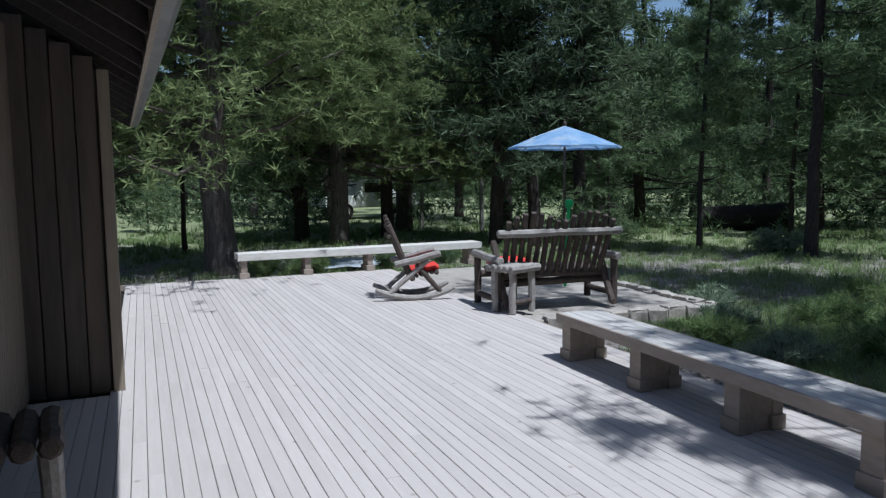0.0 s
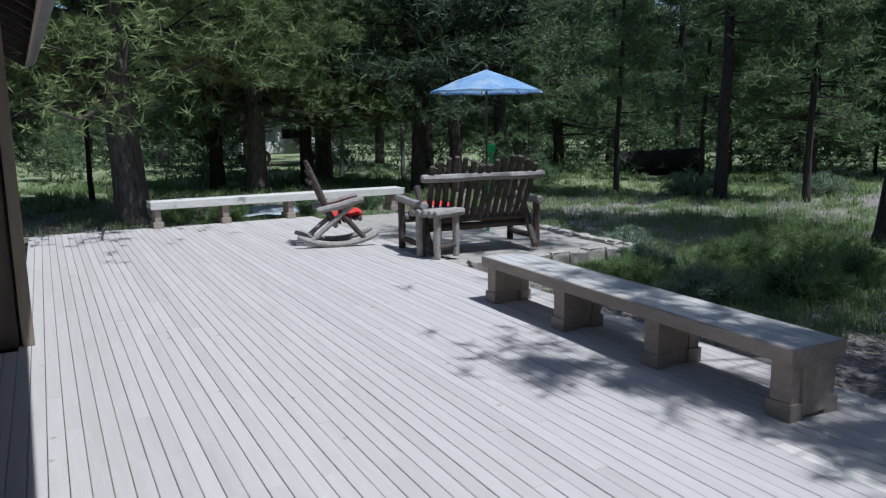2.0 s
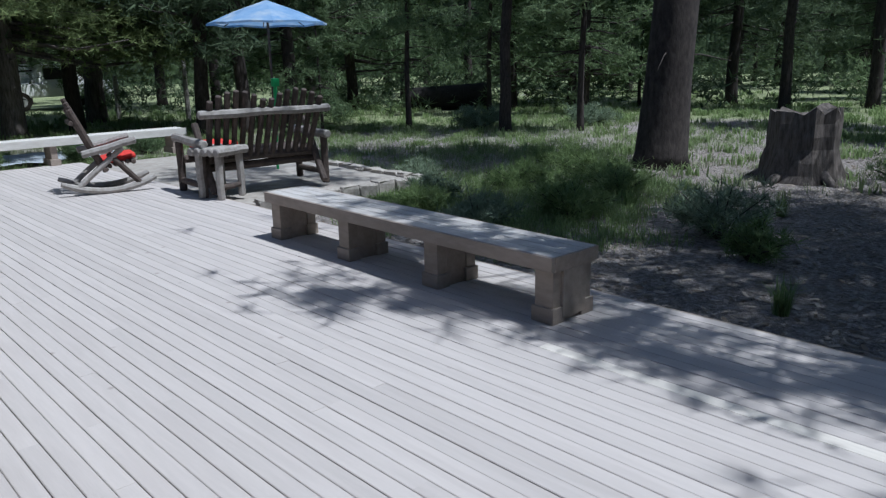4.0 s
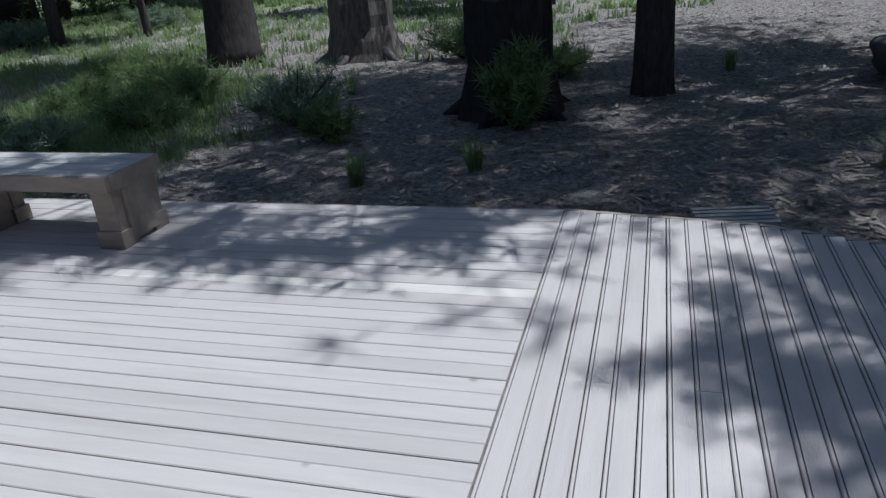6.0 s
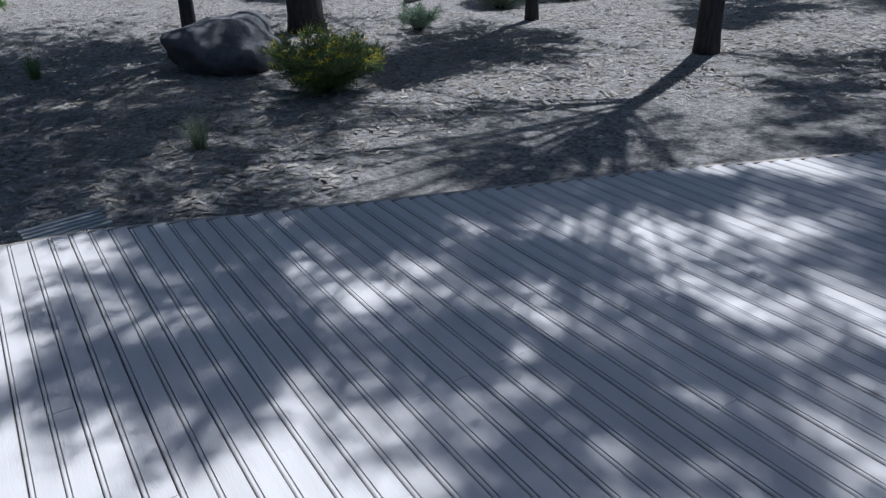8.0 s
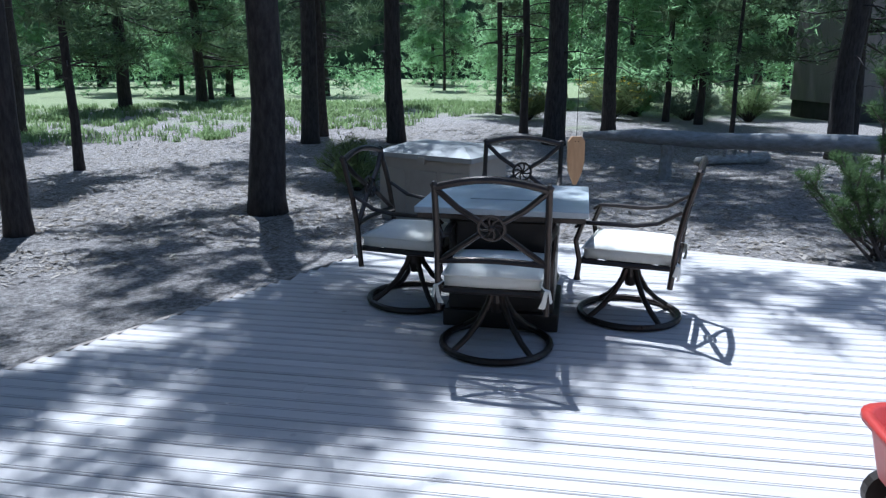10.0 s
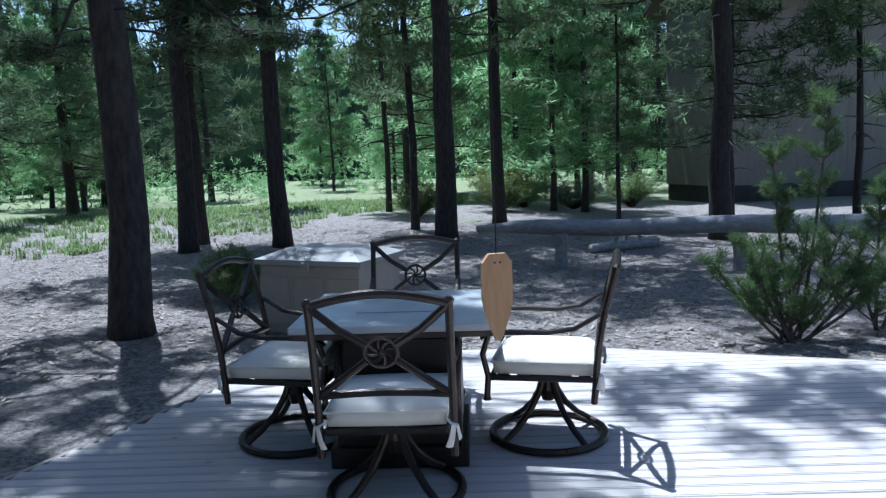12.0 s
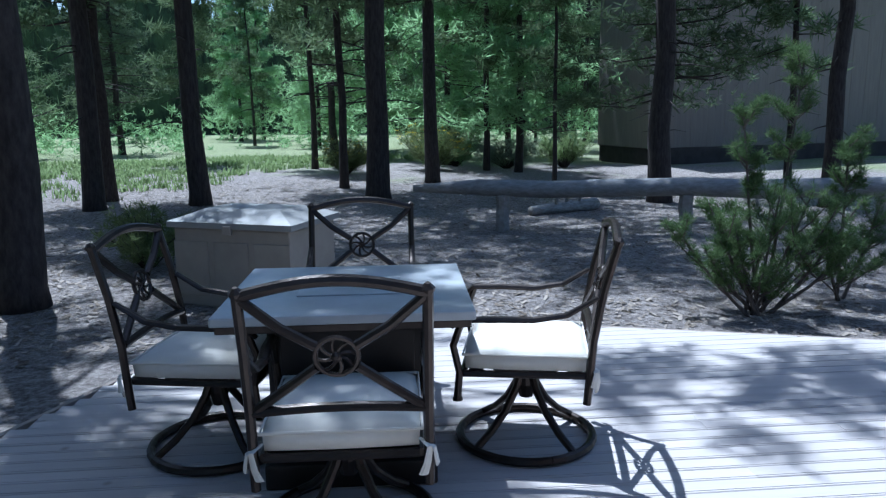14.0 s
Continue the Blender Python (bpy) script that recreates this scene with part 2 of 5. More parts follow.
def ground_material():
    m = bpy.data.materials.new("forest_ground")
    m.use_nodes = True
    n, l = m.node_tree.nodes, m.node_tree.links
    bsdf = n["Principled BSDF"]
    geo = n.new("ShaderNodeNewGeometry")

    def noise_at(scale, detail=6, rough=0.6):
        t = n.new("ShaderNodeTexNoise")
        t.inputs["Scale"].default_value, t.inputs["Detail"].default_value, t.inputs["Roughness"].default_value = scale, detail, rough
        l.new(geo.outputs["Position"], t.inputs["Vector"])
        return t.outputs["Fac"]

    def ramp(fac, a, b, p0, p1):
        r = n.new("ShaderNodeValToRGB")
        r.color_ramp.elements[0].position, r.color_ramp.elements[1].position = p0, p1
        r.color_ramp.elements[0].color, r.color_ramp.elements[1].color = (*a, 1), (*b, 1)
        l.new(fac, r.inputs[0])
        return r.outputs[0]

    def mix(fac, a, b):
        x = n.new("ShaderNodeMix")
        x.data_type = "RGBA"
        l.new(fac, x.inputs[0])
        l.new(a, x.inputs[6])
        l.new(b, x.inputs[7])
        return x.outputs[2]

    litter = ramp(noise_at(26, 8, 0.75), (0.09, 0.075, 0.068), (0.62, 0.57, 0.535), 0.42, 0.62)
    soil = ramp(noise_at(11, 8), (0.12, 0.1, 0.088), (0.45, 0.4, 0.37), 0.35, 0.66)
    earth = mix(noise_at(1.1), litter, soil)
    green = ramp(noise_at(16, 8, 0.7), (0.12, 0.15, 0.06), (0.4, 0.44, 0.24), 0.35, 0.68)
    # meadow lies away from the deck, broken up by noise
    length = n.new("ShaderNodeVectorMath")
    length.operation = "DISTANCE"
    length.inputs[1].default_value = (1.5, -1.5, 0)
    l.new(geo.outputs["Position"], length.inputs[0])
    far = n.new("ShaderNodeMapRange")
    far.inputs[1].default_value, far.inputs[2].default_value = 12, 30
    far.inputs[3].default_value, far.inputs[4].default_value = -0.25, 0.22
    l.new(length.outputs["Value"], far.inputs[0])
    total = n.new("ShaderNodeMath")
    l.new(far.outputs[0], total.inputs[0])
    l.new(noise_at(0.22, 5), total.inputs[1])
    edge = n.new("ShaderNodeMapRange")
    edge.inputs[1].default_value, edge.inputs[2].default_value = 0.46, 0.6
    l.new(total.outputs[0], edge.inputs[0])
    l.new(mix(edge.outputs[0], earth, green), bsdf.inputs["Base Color"])
    bsdf.inputs["Roughness"].default_value = 0.95
    b = n.new("ShaderNodeBump")
    b.inputs["Strength"].default_value, b.inputs["Distance"].default_value = 1.0, 0.06
    l.new(noise_at(30, 8, 0.75), b.inputs["Height"])
    l.new(b.outputs[0], bsdf.inputs["Normal"])
    return m


GROUND = ground_material()


# ---- mesh helpers ----
def thing(name, at=(0, 0, 0), turn=0.0, label="", category="", group="", kind=""):
    e = new(name)
    e.matrix_world = pose(at[0], at[1], at[2], 0, 0, turn)
    return tagged(e, label, category, group, kind)


def finish(name, bm, mat, smooth=False):
    me = bpy.data.meshes.new(name)
    bmesh.ops.recalc_face_normals(bm, faces=bm.faces)
    if smooth:
        for f in bm.faces:
            f.smooth = True
    bm.to_mesh(me)
    bm.free()
    me.materials.append(mat)
    return me


def part(name, bm, mat, parent, label="", smooth=False):
    ob = new(name, finish(name, bm, mat, smooth))
    ob.parent = parent
    return tagged(ob, label)


def box(bm, lo, hi, bevel=0.0, turn=None):
    made = bmesh.ops.create_cube(bm, size=1)
    c = [(a + b) / 2 for a, b in zip(lo, hi)]
    s = [abs(b - a) for a, b in zip(lo, hi)]
    bmesh.ops.scale(bm, vec=s, verts=made["verts"])
    vs = made["verts"]
    if bevel:
        edges = list({e for v in vs for e in v.link_edges})
        r = bmesh.ops.bevel(bm, geom=edges, offset=bevel, segments=2, affect="EDGES", profile=0.6)
        vs = list({v for f in r["faces"] for v in f.verts} | {v for v in vs if v.is_valid})
    if turn:
        bmesh.ops.transform(bm, matrix=turn, verts=vs)
    bmesh.ops.translate(bm, vec=c, verts=vs)
    return vs


def tube(bm, pts, radii, n=8, closed=False, flat=1.0):
    """A round bar along points; radii one number or one for each point; flat squeezes it along its second axis."""
    pts = [Vector(p) for p in pts]
    if not isinstance(radii, (list, tuple)):
        radii = [radii] * len(pts)
    rings = []
    count = len(pts)
    up = None
    for i, p in enumerate(pts):
        a = pts[(i - 1) % count] if (closed or i > 0) else p
        b = pts[(i + 1) % count] if (closed or i < count - 1) else p
        d = (b - a).normalized()
        if up is None:
            up = Vector((0, 0, 1)) if abs(d.z) < 0.95 else Vector((1, 0, 0))
        u = d.cross(up).normalized()
        v = u.cross(d).normalized()
        up = v
        rings.append([bm.verts.new(p + (u * math.cos(2 * math.pi * k / n) + v * flat * math.sin(2 * math.pi * k / n)) * radii[i]) for k in range(n)])
    for i in range(count if closed else count - 1):
        r, s = rings[i], rings[(i + 1) % count]
        for k in range(n):
            bm.faces.new((r[k], r[(k + 1) % n], s[(k + 1) % n], s[k]))
    if not closed:
        bm.faces.new(list(reversed(rings[0])))
        bm.faces.new(rings[-1])


def arc(a, b, bulge, n=8):
    a, b, bulge = Vector(a), Vector(b), Vector(bulge)
    return [a.lerp(b, i / n) + bulge * 4 * (i / n) * (1 - i / n) for i in range(n + 1)]


def log_bar(bm, a, b, r, seed=0, n=8):
    """A peeled log: a slightly uneven bar with rounded ends."""
    rnd = random.Random(seed)
    a, b = Vector(a), Vector(b)
    d = (b - a).normalized()
    pts, rad = [a, a + d * r * 0.25], [r * 0.72, r]
    for i in range(1, 4):
        pts.append(a.lerp(b, i / 4) + Vector((rnd.uniform(-1, 1), rnd.uniform(-1, 1), rnd.uniform(-1, 1))) * r * 0.12)
        rad.append(r * rnd.uniform(0.92, 1.06))
    pts += [b - d * r * 0.25, b]
    rad += [r, r * 0.72]
    tube(bm, pts, rad, n)


def one(fn, *args, **kw):
    bm = bmesh.new()
    fn(bm, *args, **kw)
    return bm


def mesh_object(name, verts, faces, mat, parent=None, smooth=False):
    me = bpy.data.meshes.new(name)
    me.from_pydata(verts, [], faces)
    if smooth:
        me.polygons.foreach_set("use_smooth", [True] * len(me.polygons))
    me.materials.append(mat)
    ob = new(name, me)
    ob.parent = parent
    return ob


# ---- ground ----
def ground_height(x, y):
    d = max(0.0, math.hypot(x - 2, y - 4) - 9.0)
    soft = min(1.0, d / 10)
    return -0.22 + soft * (0.22 * noise.noise(Vector((x * 0.07, y * 0.07, 3.1))) + 0.05 * noise.noise(Vector((x * 0.4, y * 0.4, 1.7))))


def make_ground():
    near = [-60 + i * 1.0 for i in range(121)]
    axis = [-600, -300, -150, -90] + near + [90, 150, 300, 600]
    xs, ys = [a + 2 for a in axis], [a + 2 for a in axis]
    n = len(xs)
    verts = [(x, y, ground_height(x, y)) for y in ys for x in xs]
    faces = [(j * n + i, j * n + i + 1, (j + 1) * n + i + 1, (j + 1) * n + i) for j in range(n - 1) for i in range(n - 1)]
    tagged(mesh_object("ground", verts, faces, GROUND, smooth=True), "dry forest floor of pine litter, soil and grass", "ground", kind="structure")


make_ground()

# ---- deck outline ----
BOARD, PITCH, PITCH_LONG = 0.0855, 0.0897, 0.0887
SKEW = 1.2              # degrees by which the boards lie askew to the benches
SPLIT_Y = 2.33          # the joint between the two fields of boards
DECK_X1 = 5.75
FAR_Y = 15.05
EDGE = [(5.75, 2.33), (5.62, 1.35), (5.12, 0.0), (4.55, -1.65), (3.92, -3.1), (3.3, -4.66)]
BACK = [(3.3, -4.66), (2.1, -4.9), (0.95, -4.88), (-0.5, -4.46), (-1.2, -4.25), (-3.2, -3.7)]


PIVOT = Vector((5.75, 2.33, 0))
DECK_TURN = Matrix.Translation(PIVOT) @ Matrix.Rotation(radians(SKEW), 4, "Z") @ Matrix.Translation(-PIVOT)


def in_deck(line):
    """A line of points, told along the boards."""
    back = DECK_TURN.inverted()
    return [tuple((back @ Vector((x, y, 0)))[:2]) for x, y in line]


def along(line, y):
    """The x of a line of points at a given y."""
    for (xa, ya), (xb, yb) in zip(line, line[1:]):
        if min(ya, yb) <= y <= max(ya, yb):
            return xa + (xb - xa) * (y - ya) / (yb - ya)
    return None


# ---- house ----
# the house stands a little askew to the deck
HOUSE_TURN = Matrix.Translation((1.2, 8.4, 0)) @ Matrix.Rotation(radians(2.6), 4, "Z") @ Matrix.Translation((-1.2, -8.4, 0))
ROOF_SLOPE = 0.6


def house():
    h = thing("house", (0, 0, 0), 0, "tan board-sided house with a low overhanging roof beside the deck", "house", kind="structure")
    h.matrix_world = HOUSE_TURN
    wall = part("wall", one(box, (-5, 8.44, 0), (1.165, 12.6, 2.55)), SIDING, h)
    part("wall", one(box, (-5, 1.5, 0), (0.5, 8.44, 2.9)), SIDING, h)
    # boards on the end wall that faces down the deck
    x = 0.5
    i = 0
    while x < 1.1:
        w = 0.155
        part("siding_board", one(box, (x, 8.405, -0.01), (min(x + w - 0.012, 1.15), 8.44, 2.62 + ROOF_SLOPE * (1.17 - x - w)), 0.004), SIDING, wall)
        x += w
        i += 1
    part("corner_trim", one(box, (1.13, 8.385, 0.0), (1.215, 8.47, 2.55), 0.004), TRIM, h, "paler corner board")
    y = 8.5
    while y < 12.55:
        part("siding_board", one(box, (1.165, y, 0), (1.195, y + 0.143, 2.5), 0.004), SIDING, wall)
        y += 0.155
    # fine vertical ribs of the long wall
    bm = bmesh.new()
    y = 1.55
    while y < 8.38:
        box(bm, (0.5, y, 0.0), (0.53, y + 0.062, 2.85), 0.006)
        y += 0.078
    part("ribbed_siding", bm, RIBBED, h)
    return h


EAVE_X, EAVE_Z = 1.46, 2.47


def roof():
    r = thing("roof", (0, 0, 0), 0, "low pitched roof with open rafters and a metal gutter", "roof", kind="structure")
    r.matrix_world = HOUSE_TURN
    slope = ROOF_SLOPE
    y0, y1 = 1.25, 13.4
    verts = [(EAVE_X, y0, EAVE_Z + 0.14), (EAVE_X, y1, EAVE_Z + 0.14), (-5, y1, EAVE_Z + 0.14 + slope * 6.5), (-5, y0, EAVE_Z + 0.14 + slope * 6.5)]
    verts += [(a, b, c - 0.03) for a, b, c in verts]
    faces = [(0, 1, 2, 3), (7, 6, 5, 4), (0, 4, 5, 1), (1, 5, 6, 2), (2, 6, 7, 3), (3, 7, 4, 0)]
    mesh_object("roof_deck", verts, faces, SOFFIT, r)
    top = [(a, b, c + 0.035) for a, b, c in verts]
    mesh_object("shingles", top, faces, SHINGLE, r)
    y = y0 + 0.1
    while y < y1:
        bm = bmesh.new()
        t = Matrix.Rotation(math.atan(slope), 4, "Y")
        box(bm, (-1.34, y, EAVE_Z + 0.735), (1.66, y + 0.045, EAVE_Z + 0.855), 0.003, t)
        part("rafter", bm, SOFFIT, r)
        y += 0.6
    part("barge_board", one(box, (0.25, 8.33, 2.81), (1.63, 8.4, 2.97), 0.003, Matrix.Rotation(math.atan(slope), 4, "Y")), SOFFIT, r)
    part("fascia", one(box, (EAVE_X - 0.03, y0, EAVE_Z - 0.03), (EAVE_X, y1, EAVE_Z + 0.15), 0.003), TRIM, r)
    g = bmesh.new()
    prof = [(0.0, 0.1), (0.0, -0.02), (0.05, -0.03), (0.09, 0.02), (0.115, 0.09), (0.1, 0.1), (0.085, 0.09), (0.07, 0.03), (0.045, -0.01), (0.01, -0.005), (0.01, 0.1)]
    rings = [[g.verts.new((EAVE_X + 0.002 + a, yy, EAVE_Z + b)) for a, b in prof] for yy in (y0, y1)]
    for k in range(len(prof)):
        g.faces.new((rings[0][k], rings[0][(k + 1) % len(prof)], rings[1][(k + 1) % len(prof)], rings[1][k]))
    for ring in rings:
        g.faces.new(ring)
    part("gutter", g, GUTTER, r, "grey metal gutter")


house()
roof()


# ---- benches ----
def bench_leg(parent, x0, x1, y, w=0.14):
    """A boxed leg: two posts on foot blocks with a panel between."""
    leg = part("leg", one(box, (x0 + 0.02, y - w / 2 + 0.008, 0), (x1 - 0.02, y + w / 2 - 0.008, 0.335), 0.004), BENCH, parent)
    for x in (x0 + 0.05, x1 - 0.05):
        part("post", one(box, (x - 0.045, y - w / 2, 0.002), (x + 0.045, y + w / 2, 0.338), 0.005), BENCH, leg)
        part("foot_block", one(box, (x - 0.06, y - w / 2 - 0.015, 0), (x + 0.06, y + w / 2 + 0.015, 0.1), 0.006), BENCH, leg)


def side_bench():
    b = thing("deck_bench", (4.94, 4.62, 0), 0, "long painted wooden bench along the deck edge, dappled with shade", "bench")
    L, W = 3.3, 0.42
    n = 4
    for i in range(n):
        a = 0.006 + i * W / n
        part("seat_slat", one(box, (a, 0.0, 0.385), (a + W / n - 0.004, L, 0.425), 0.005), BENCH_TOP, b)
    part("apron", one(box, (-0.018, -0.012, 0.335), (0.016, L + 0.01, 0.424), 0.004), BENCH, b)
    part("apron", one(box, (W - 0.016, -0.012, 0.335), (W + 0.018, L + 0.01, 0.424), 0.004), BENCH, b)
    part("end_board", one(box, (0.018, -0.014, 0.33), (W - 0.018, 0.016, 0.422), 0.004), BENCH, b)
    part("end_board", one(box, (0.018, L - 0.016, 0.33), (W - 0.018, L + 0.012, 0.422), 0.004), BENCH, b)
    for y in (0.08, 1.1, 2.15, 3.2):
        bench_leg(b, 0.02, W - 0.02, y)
    part("end_panel", one(box, (0.1, -0.01, 0.03), (W - 0.1, 0.012, 0.34), 0.004), BENCH, b)


def far_bench():
    b = thing("deck_bench", (2.74, 14.82, 0), 3, "long pale wooden bench across the far end of the deck", "bench")
    L, W = 4.6, 0.36
    for i in range(3):
        a = i * W / 3
        part("seat_slat", one(box, (0, a + 0.004, 0.375), (L, a + W / 3 - 0.006, 0.43), 0.005), BENCH_WHITE, b)
    part("apron", one(box, (-0.01, -0.02, 0.31), (L + 0.01, 0.012, 0.432), 0.004), BENCH_WHITE, b)
    part("apron", one(box, (-0.01, W - 0.012, 0.31), (L + 0.01, W + 0.02, 0.432), 0.004), BENCH_WHITE, b)
    for x in (0.1, 1.2, 2.35, 4.4):
        leg = part("leg", one(box, (x - 0.05, 0.03, 0), (x + 0.05, W - 0.03, 0.375), 0.005), BENCH, b)
        part("foot_block", one(box, (x - 0.08, 0.0, 0), (x + 0.08, W, 0.1), 0.006), BENCH, leg)


side_bench()
far_bench()


# ---- log furniture ----
def rocking_chair():
    c = thing("rocking_chair", (4.83, 11.8, 0), -12, "peeled log rocking chair with a red seat cushion on the deck", "rocking chair")
    # Runners, rear legs and arms take the grey that holds sunlight.
    for y in (-0.3, 0.3):
        pts = [(-0.62 + 1.24 * i / 10, y, 0.04 + 0.14 * (2 * i / 10 - 1) ** 2) for i in range(11)]
        part("rocker", one(tube, pts, [0.03] + [0.045] * 9 + [0.03], 8), LOG_GREY, c, "pale grey curved runner, sunlight in its colour")
        part("leg", one(log_bar, (-0.42, y, 0.1), (0.22, y, 0.62), 0.04, 1), LOG_GREY, c)
        part("leg", one(log_bar, (0.42, y, 0.1), (0.02, y, 0.55), 0.04, 2), LOG, c)
        part("armrest", one(log_bar, (-0.32, y * 1.15, 0.56), (0.4, y * 1.15, 0.72), 0.05, 3), LOG_GREY, c)
        part("back_post", one(log_bar, (-0.02, y * 0.85, 0.3), (-0.4, y * 0.85, 1.16), 0.042, 4), LOG, c)
    for x, z in ((0.34, 0.42), (-0.04, 0.33)):
        part("rail", one(log_bar, (x, -0.34, z), (x, 0.34, z), 0.035, 5), LOG, c)
    for i in range(6):
        x = -0.05 + 0.08 * i
        part("seat_slat", one(log_bar, (x, -0.3, 0.36 + 0.015 * i), (x, 0.3, 0.36 + 0.015 * i), 0.03, 20 + i), LOG, c)
    for i in range(5):
        y = -0.2 + 0.1 * i
        top = 1.3 - abs(i - 2) * 0.05
        part("back_slat", one(log_bar, (-0.05, y, 0.38), (-0.05 - (top - 0.38) * 0.42, y, top), 0.033, 10 + i), LOG, c)
    for t in (0.25, 0.85):
        part("back_rail", one(log_bar, (-0.02 - 0.44 * t, -0.3, 0.3 + 0.8 * t), (-0.02 - 0.44 * t, 0.3, 0.3 + 0.8 * t), 0.035, 7), LOG, c)
    bm = one(box, (-0.06, -0.24, 0.42), (0.4, 0.24, 0.51), 0.04, Matrix.Rotation(radians(-8), 4, "Y"))
    part("cushion", bm, RED, c, "red cloth seat cushion", True)
    c.scale = (0.88, 0.88, 0.9)


def log_loveseat():
    """A double log glider with its back towards the open deck."""
    c = thing("log_loveseat", (6.28, 10.55, 0), -4, "dark log double seat with slatted back and a red cushion", "loveseat")
    for x in (-0.82, 0.82):
        for y in (-0.3, 0.42):
            part("post", one(log_bar, (x, y, 0), (x, y, 0.62), 0.05, int(x * 10 + y * 10)), LOG, c)
        part("armrest", one(log_bar, (x, -0.42, 0.64), (x, 0.55, 0.66), 0.055, 3), LOG_GREY, c)
        part("stretcher", one(log_bar, (x, -0.3, 0.14), (x, 0.42, 0.14), 0.04, 6), LOG, c)
        part("brace", one(log_bar, (x * 0.9, -0.42, 0.05), (x * 0.9, 0.05, 0.85), 0.045, 8), LOG, c)
    for z, y in ((0.42, -0.14), (0.32, -0.1), (0.40, 0.36)):
        part("rail", one(log_bar, (-0.8, y, z), (0.8, y, z), 0.05, int(z * 100)), LOG, c)
    part("top_rail", one(log_bar, (-0.86, -0.42, 0.98), (0.86, -0.42, 0.98), 0.05, 9), LOG_GREY, c, "pale grey top log")
    for i in range(14):
        x = -0.7 + i * 1.4 / 13
        top = 1.1 + 0.14 * math.sin(math.pi * ((i % 7) + 0.5) / 7)
        part("back_slat", one(log_bar, (x * 0.96, -0.14, 0.4), (x * 1.03, -0.46, top), 0.036, 30 + i), LOG, c)
    for i in range(7):
        y = -0.08 + i * 0.075
        part("seat_slat", one(log_bar, (-0.74, y, 0.47), (0.74, y, 0.47), 0.036, 50 + i), LOG, c)
    part("cushion", one(box, (-0.72, -0.1, 0.51), (-0.25, 0.4, 0.62), 0.045), RED, c, "red cloth cushion", True)


def log_side_table():
    c = thing("log_side_table", (5.62, 10.22, 0), 20, "small peeled log stand beside the log seat", "side table")
    for x in (-0.17, 0.17):
        for y in (-0.15, 0.15):
            part("leg", one(log_bar, (x, y, 0), (x, y, 0.52), 0.045, int(70 + 10 * x + 10 * y)), LOG_GREY, c)
    for y in (-0.15, 0.15):
        part("rail", one(log_bar, (-0.2, y, 0.14), (0.2, y, 0.14), 0.035, 5), LOG, c)
    for i in range(5):
        part("top_log", one(log_bar, (-0.26, -0.2 + i * 0.1, 0.56), (0.26, -0.2 + i * 0.1, 0.56), 0.05, 80 + i), LOG_GREY, c)


def umbrella():
    c = thing("patio_umbrella", (8.62, 14.1, -0.22), 20, "open faded blue patio umbrella above the terrace, sun dapple coloured in", "umbrella")
    top, rim, r = 2.83, 2.43, 1.05
    part("pole", one(tube, [(0, 0, 0.03), (0, 0, top + 0.02)], 0.022, 8), LOG, c)
    part("base", one(tube, [(0, 0, 0), (0, 0, 0.06), (0, 0, 0.12)], [0.25, 0.24, 0.08], 16), DARK_BOX, c)
    bm = bmesh.new()
    n = 8
    apex = bm.verts.new((0, 0, top))
    mids = [bm.verts.new((0.55 * r * math.cos(2 * math.pi * k / n), 0.55 * r * math.sin(2 * math.pi * k / n), rim + (top - rim) * 0.5)) for k in range(n)]
    rims = [bm.verts.new((r * math.cos(2 * math.pi * k / n), r * math.sin(2 * math.pi * k / n), rim)) for k in range(n)]
    dips = [bm.verts.new((0.93 * r * math.cos(2 * math.pi * (k + 0.5) / n), 0.93 * r * math.sin(2 * math.pi * (k + 0.5) / n), rim + 0.02)) for k in range(n)]
    hems = [bm.verts.new(v.co + Vector((0, 0, -0.035))) for v in rims]
    hemd = [bm.verts.new(v.co + Vector((0, 0, -0.035))) for v in dips]
    for k in range(n):
        j = (k + 1) % n
        bm.faces.new((apex, mids[k], mids[j]))
        bm.faces.new((mids[k], rims[k], dips[k], rims[j], mids[j]))
        bm.faces.new((rims[k], hems[k], hemd[k], dips[k]))
        bm.faces.new((dips[k], hemd[k], hems[j], rims[j]))
    ob = part("canopy", bm, BLUE_CLOTH, c, "faded blue cloth canopy with sun dapple coloured in")
    for k in range(n):
        a = 2 * math.pi * k / n
        part("rib", one(tube, [(0, 0, top - 0.04), (0.55 * r * math.cos(a), 0.55 * r * math.sin(a), rim + (top - rim) * 0.5 - 0.025), (0.98 * r * math.cos(a), 0.98 * r * math.sin(a), rim - 0.012)], 0.008, 5), LOG, c)
    part("finial", one(tube, [(0, 0, top), (0, 0, top + 0.05), (0, 0, top + 0.09)], [0.03, 0.035, 0.01], 8), LOG, c)


def green_toy():
    c = thing("green_stake", (7.35, 11.9, -0.02), 0, "bright green plastic stake standing behind the log seat", "garden stake")
    part("shaft", one(tube, [(0, 0, 0), (0.02, 0, 0.7), (0.06, 0, 1.25)], [0.02, 0.022, 0.028], 6), GREEN_PAINT, c)
    part("grip", one(box, (0.0, -0.03, 1.22), (0.12, 0.03, 1.34), 0.015), GREEN_PAINT, c)


rocking_chair()
log_loveseat()
log_side_table()
umbrella()
green_toy()


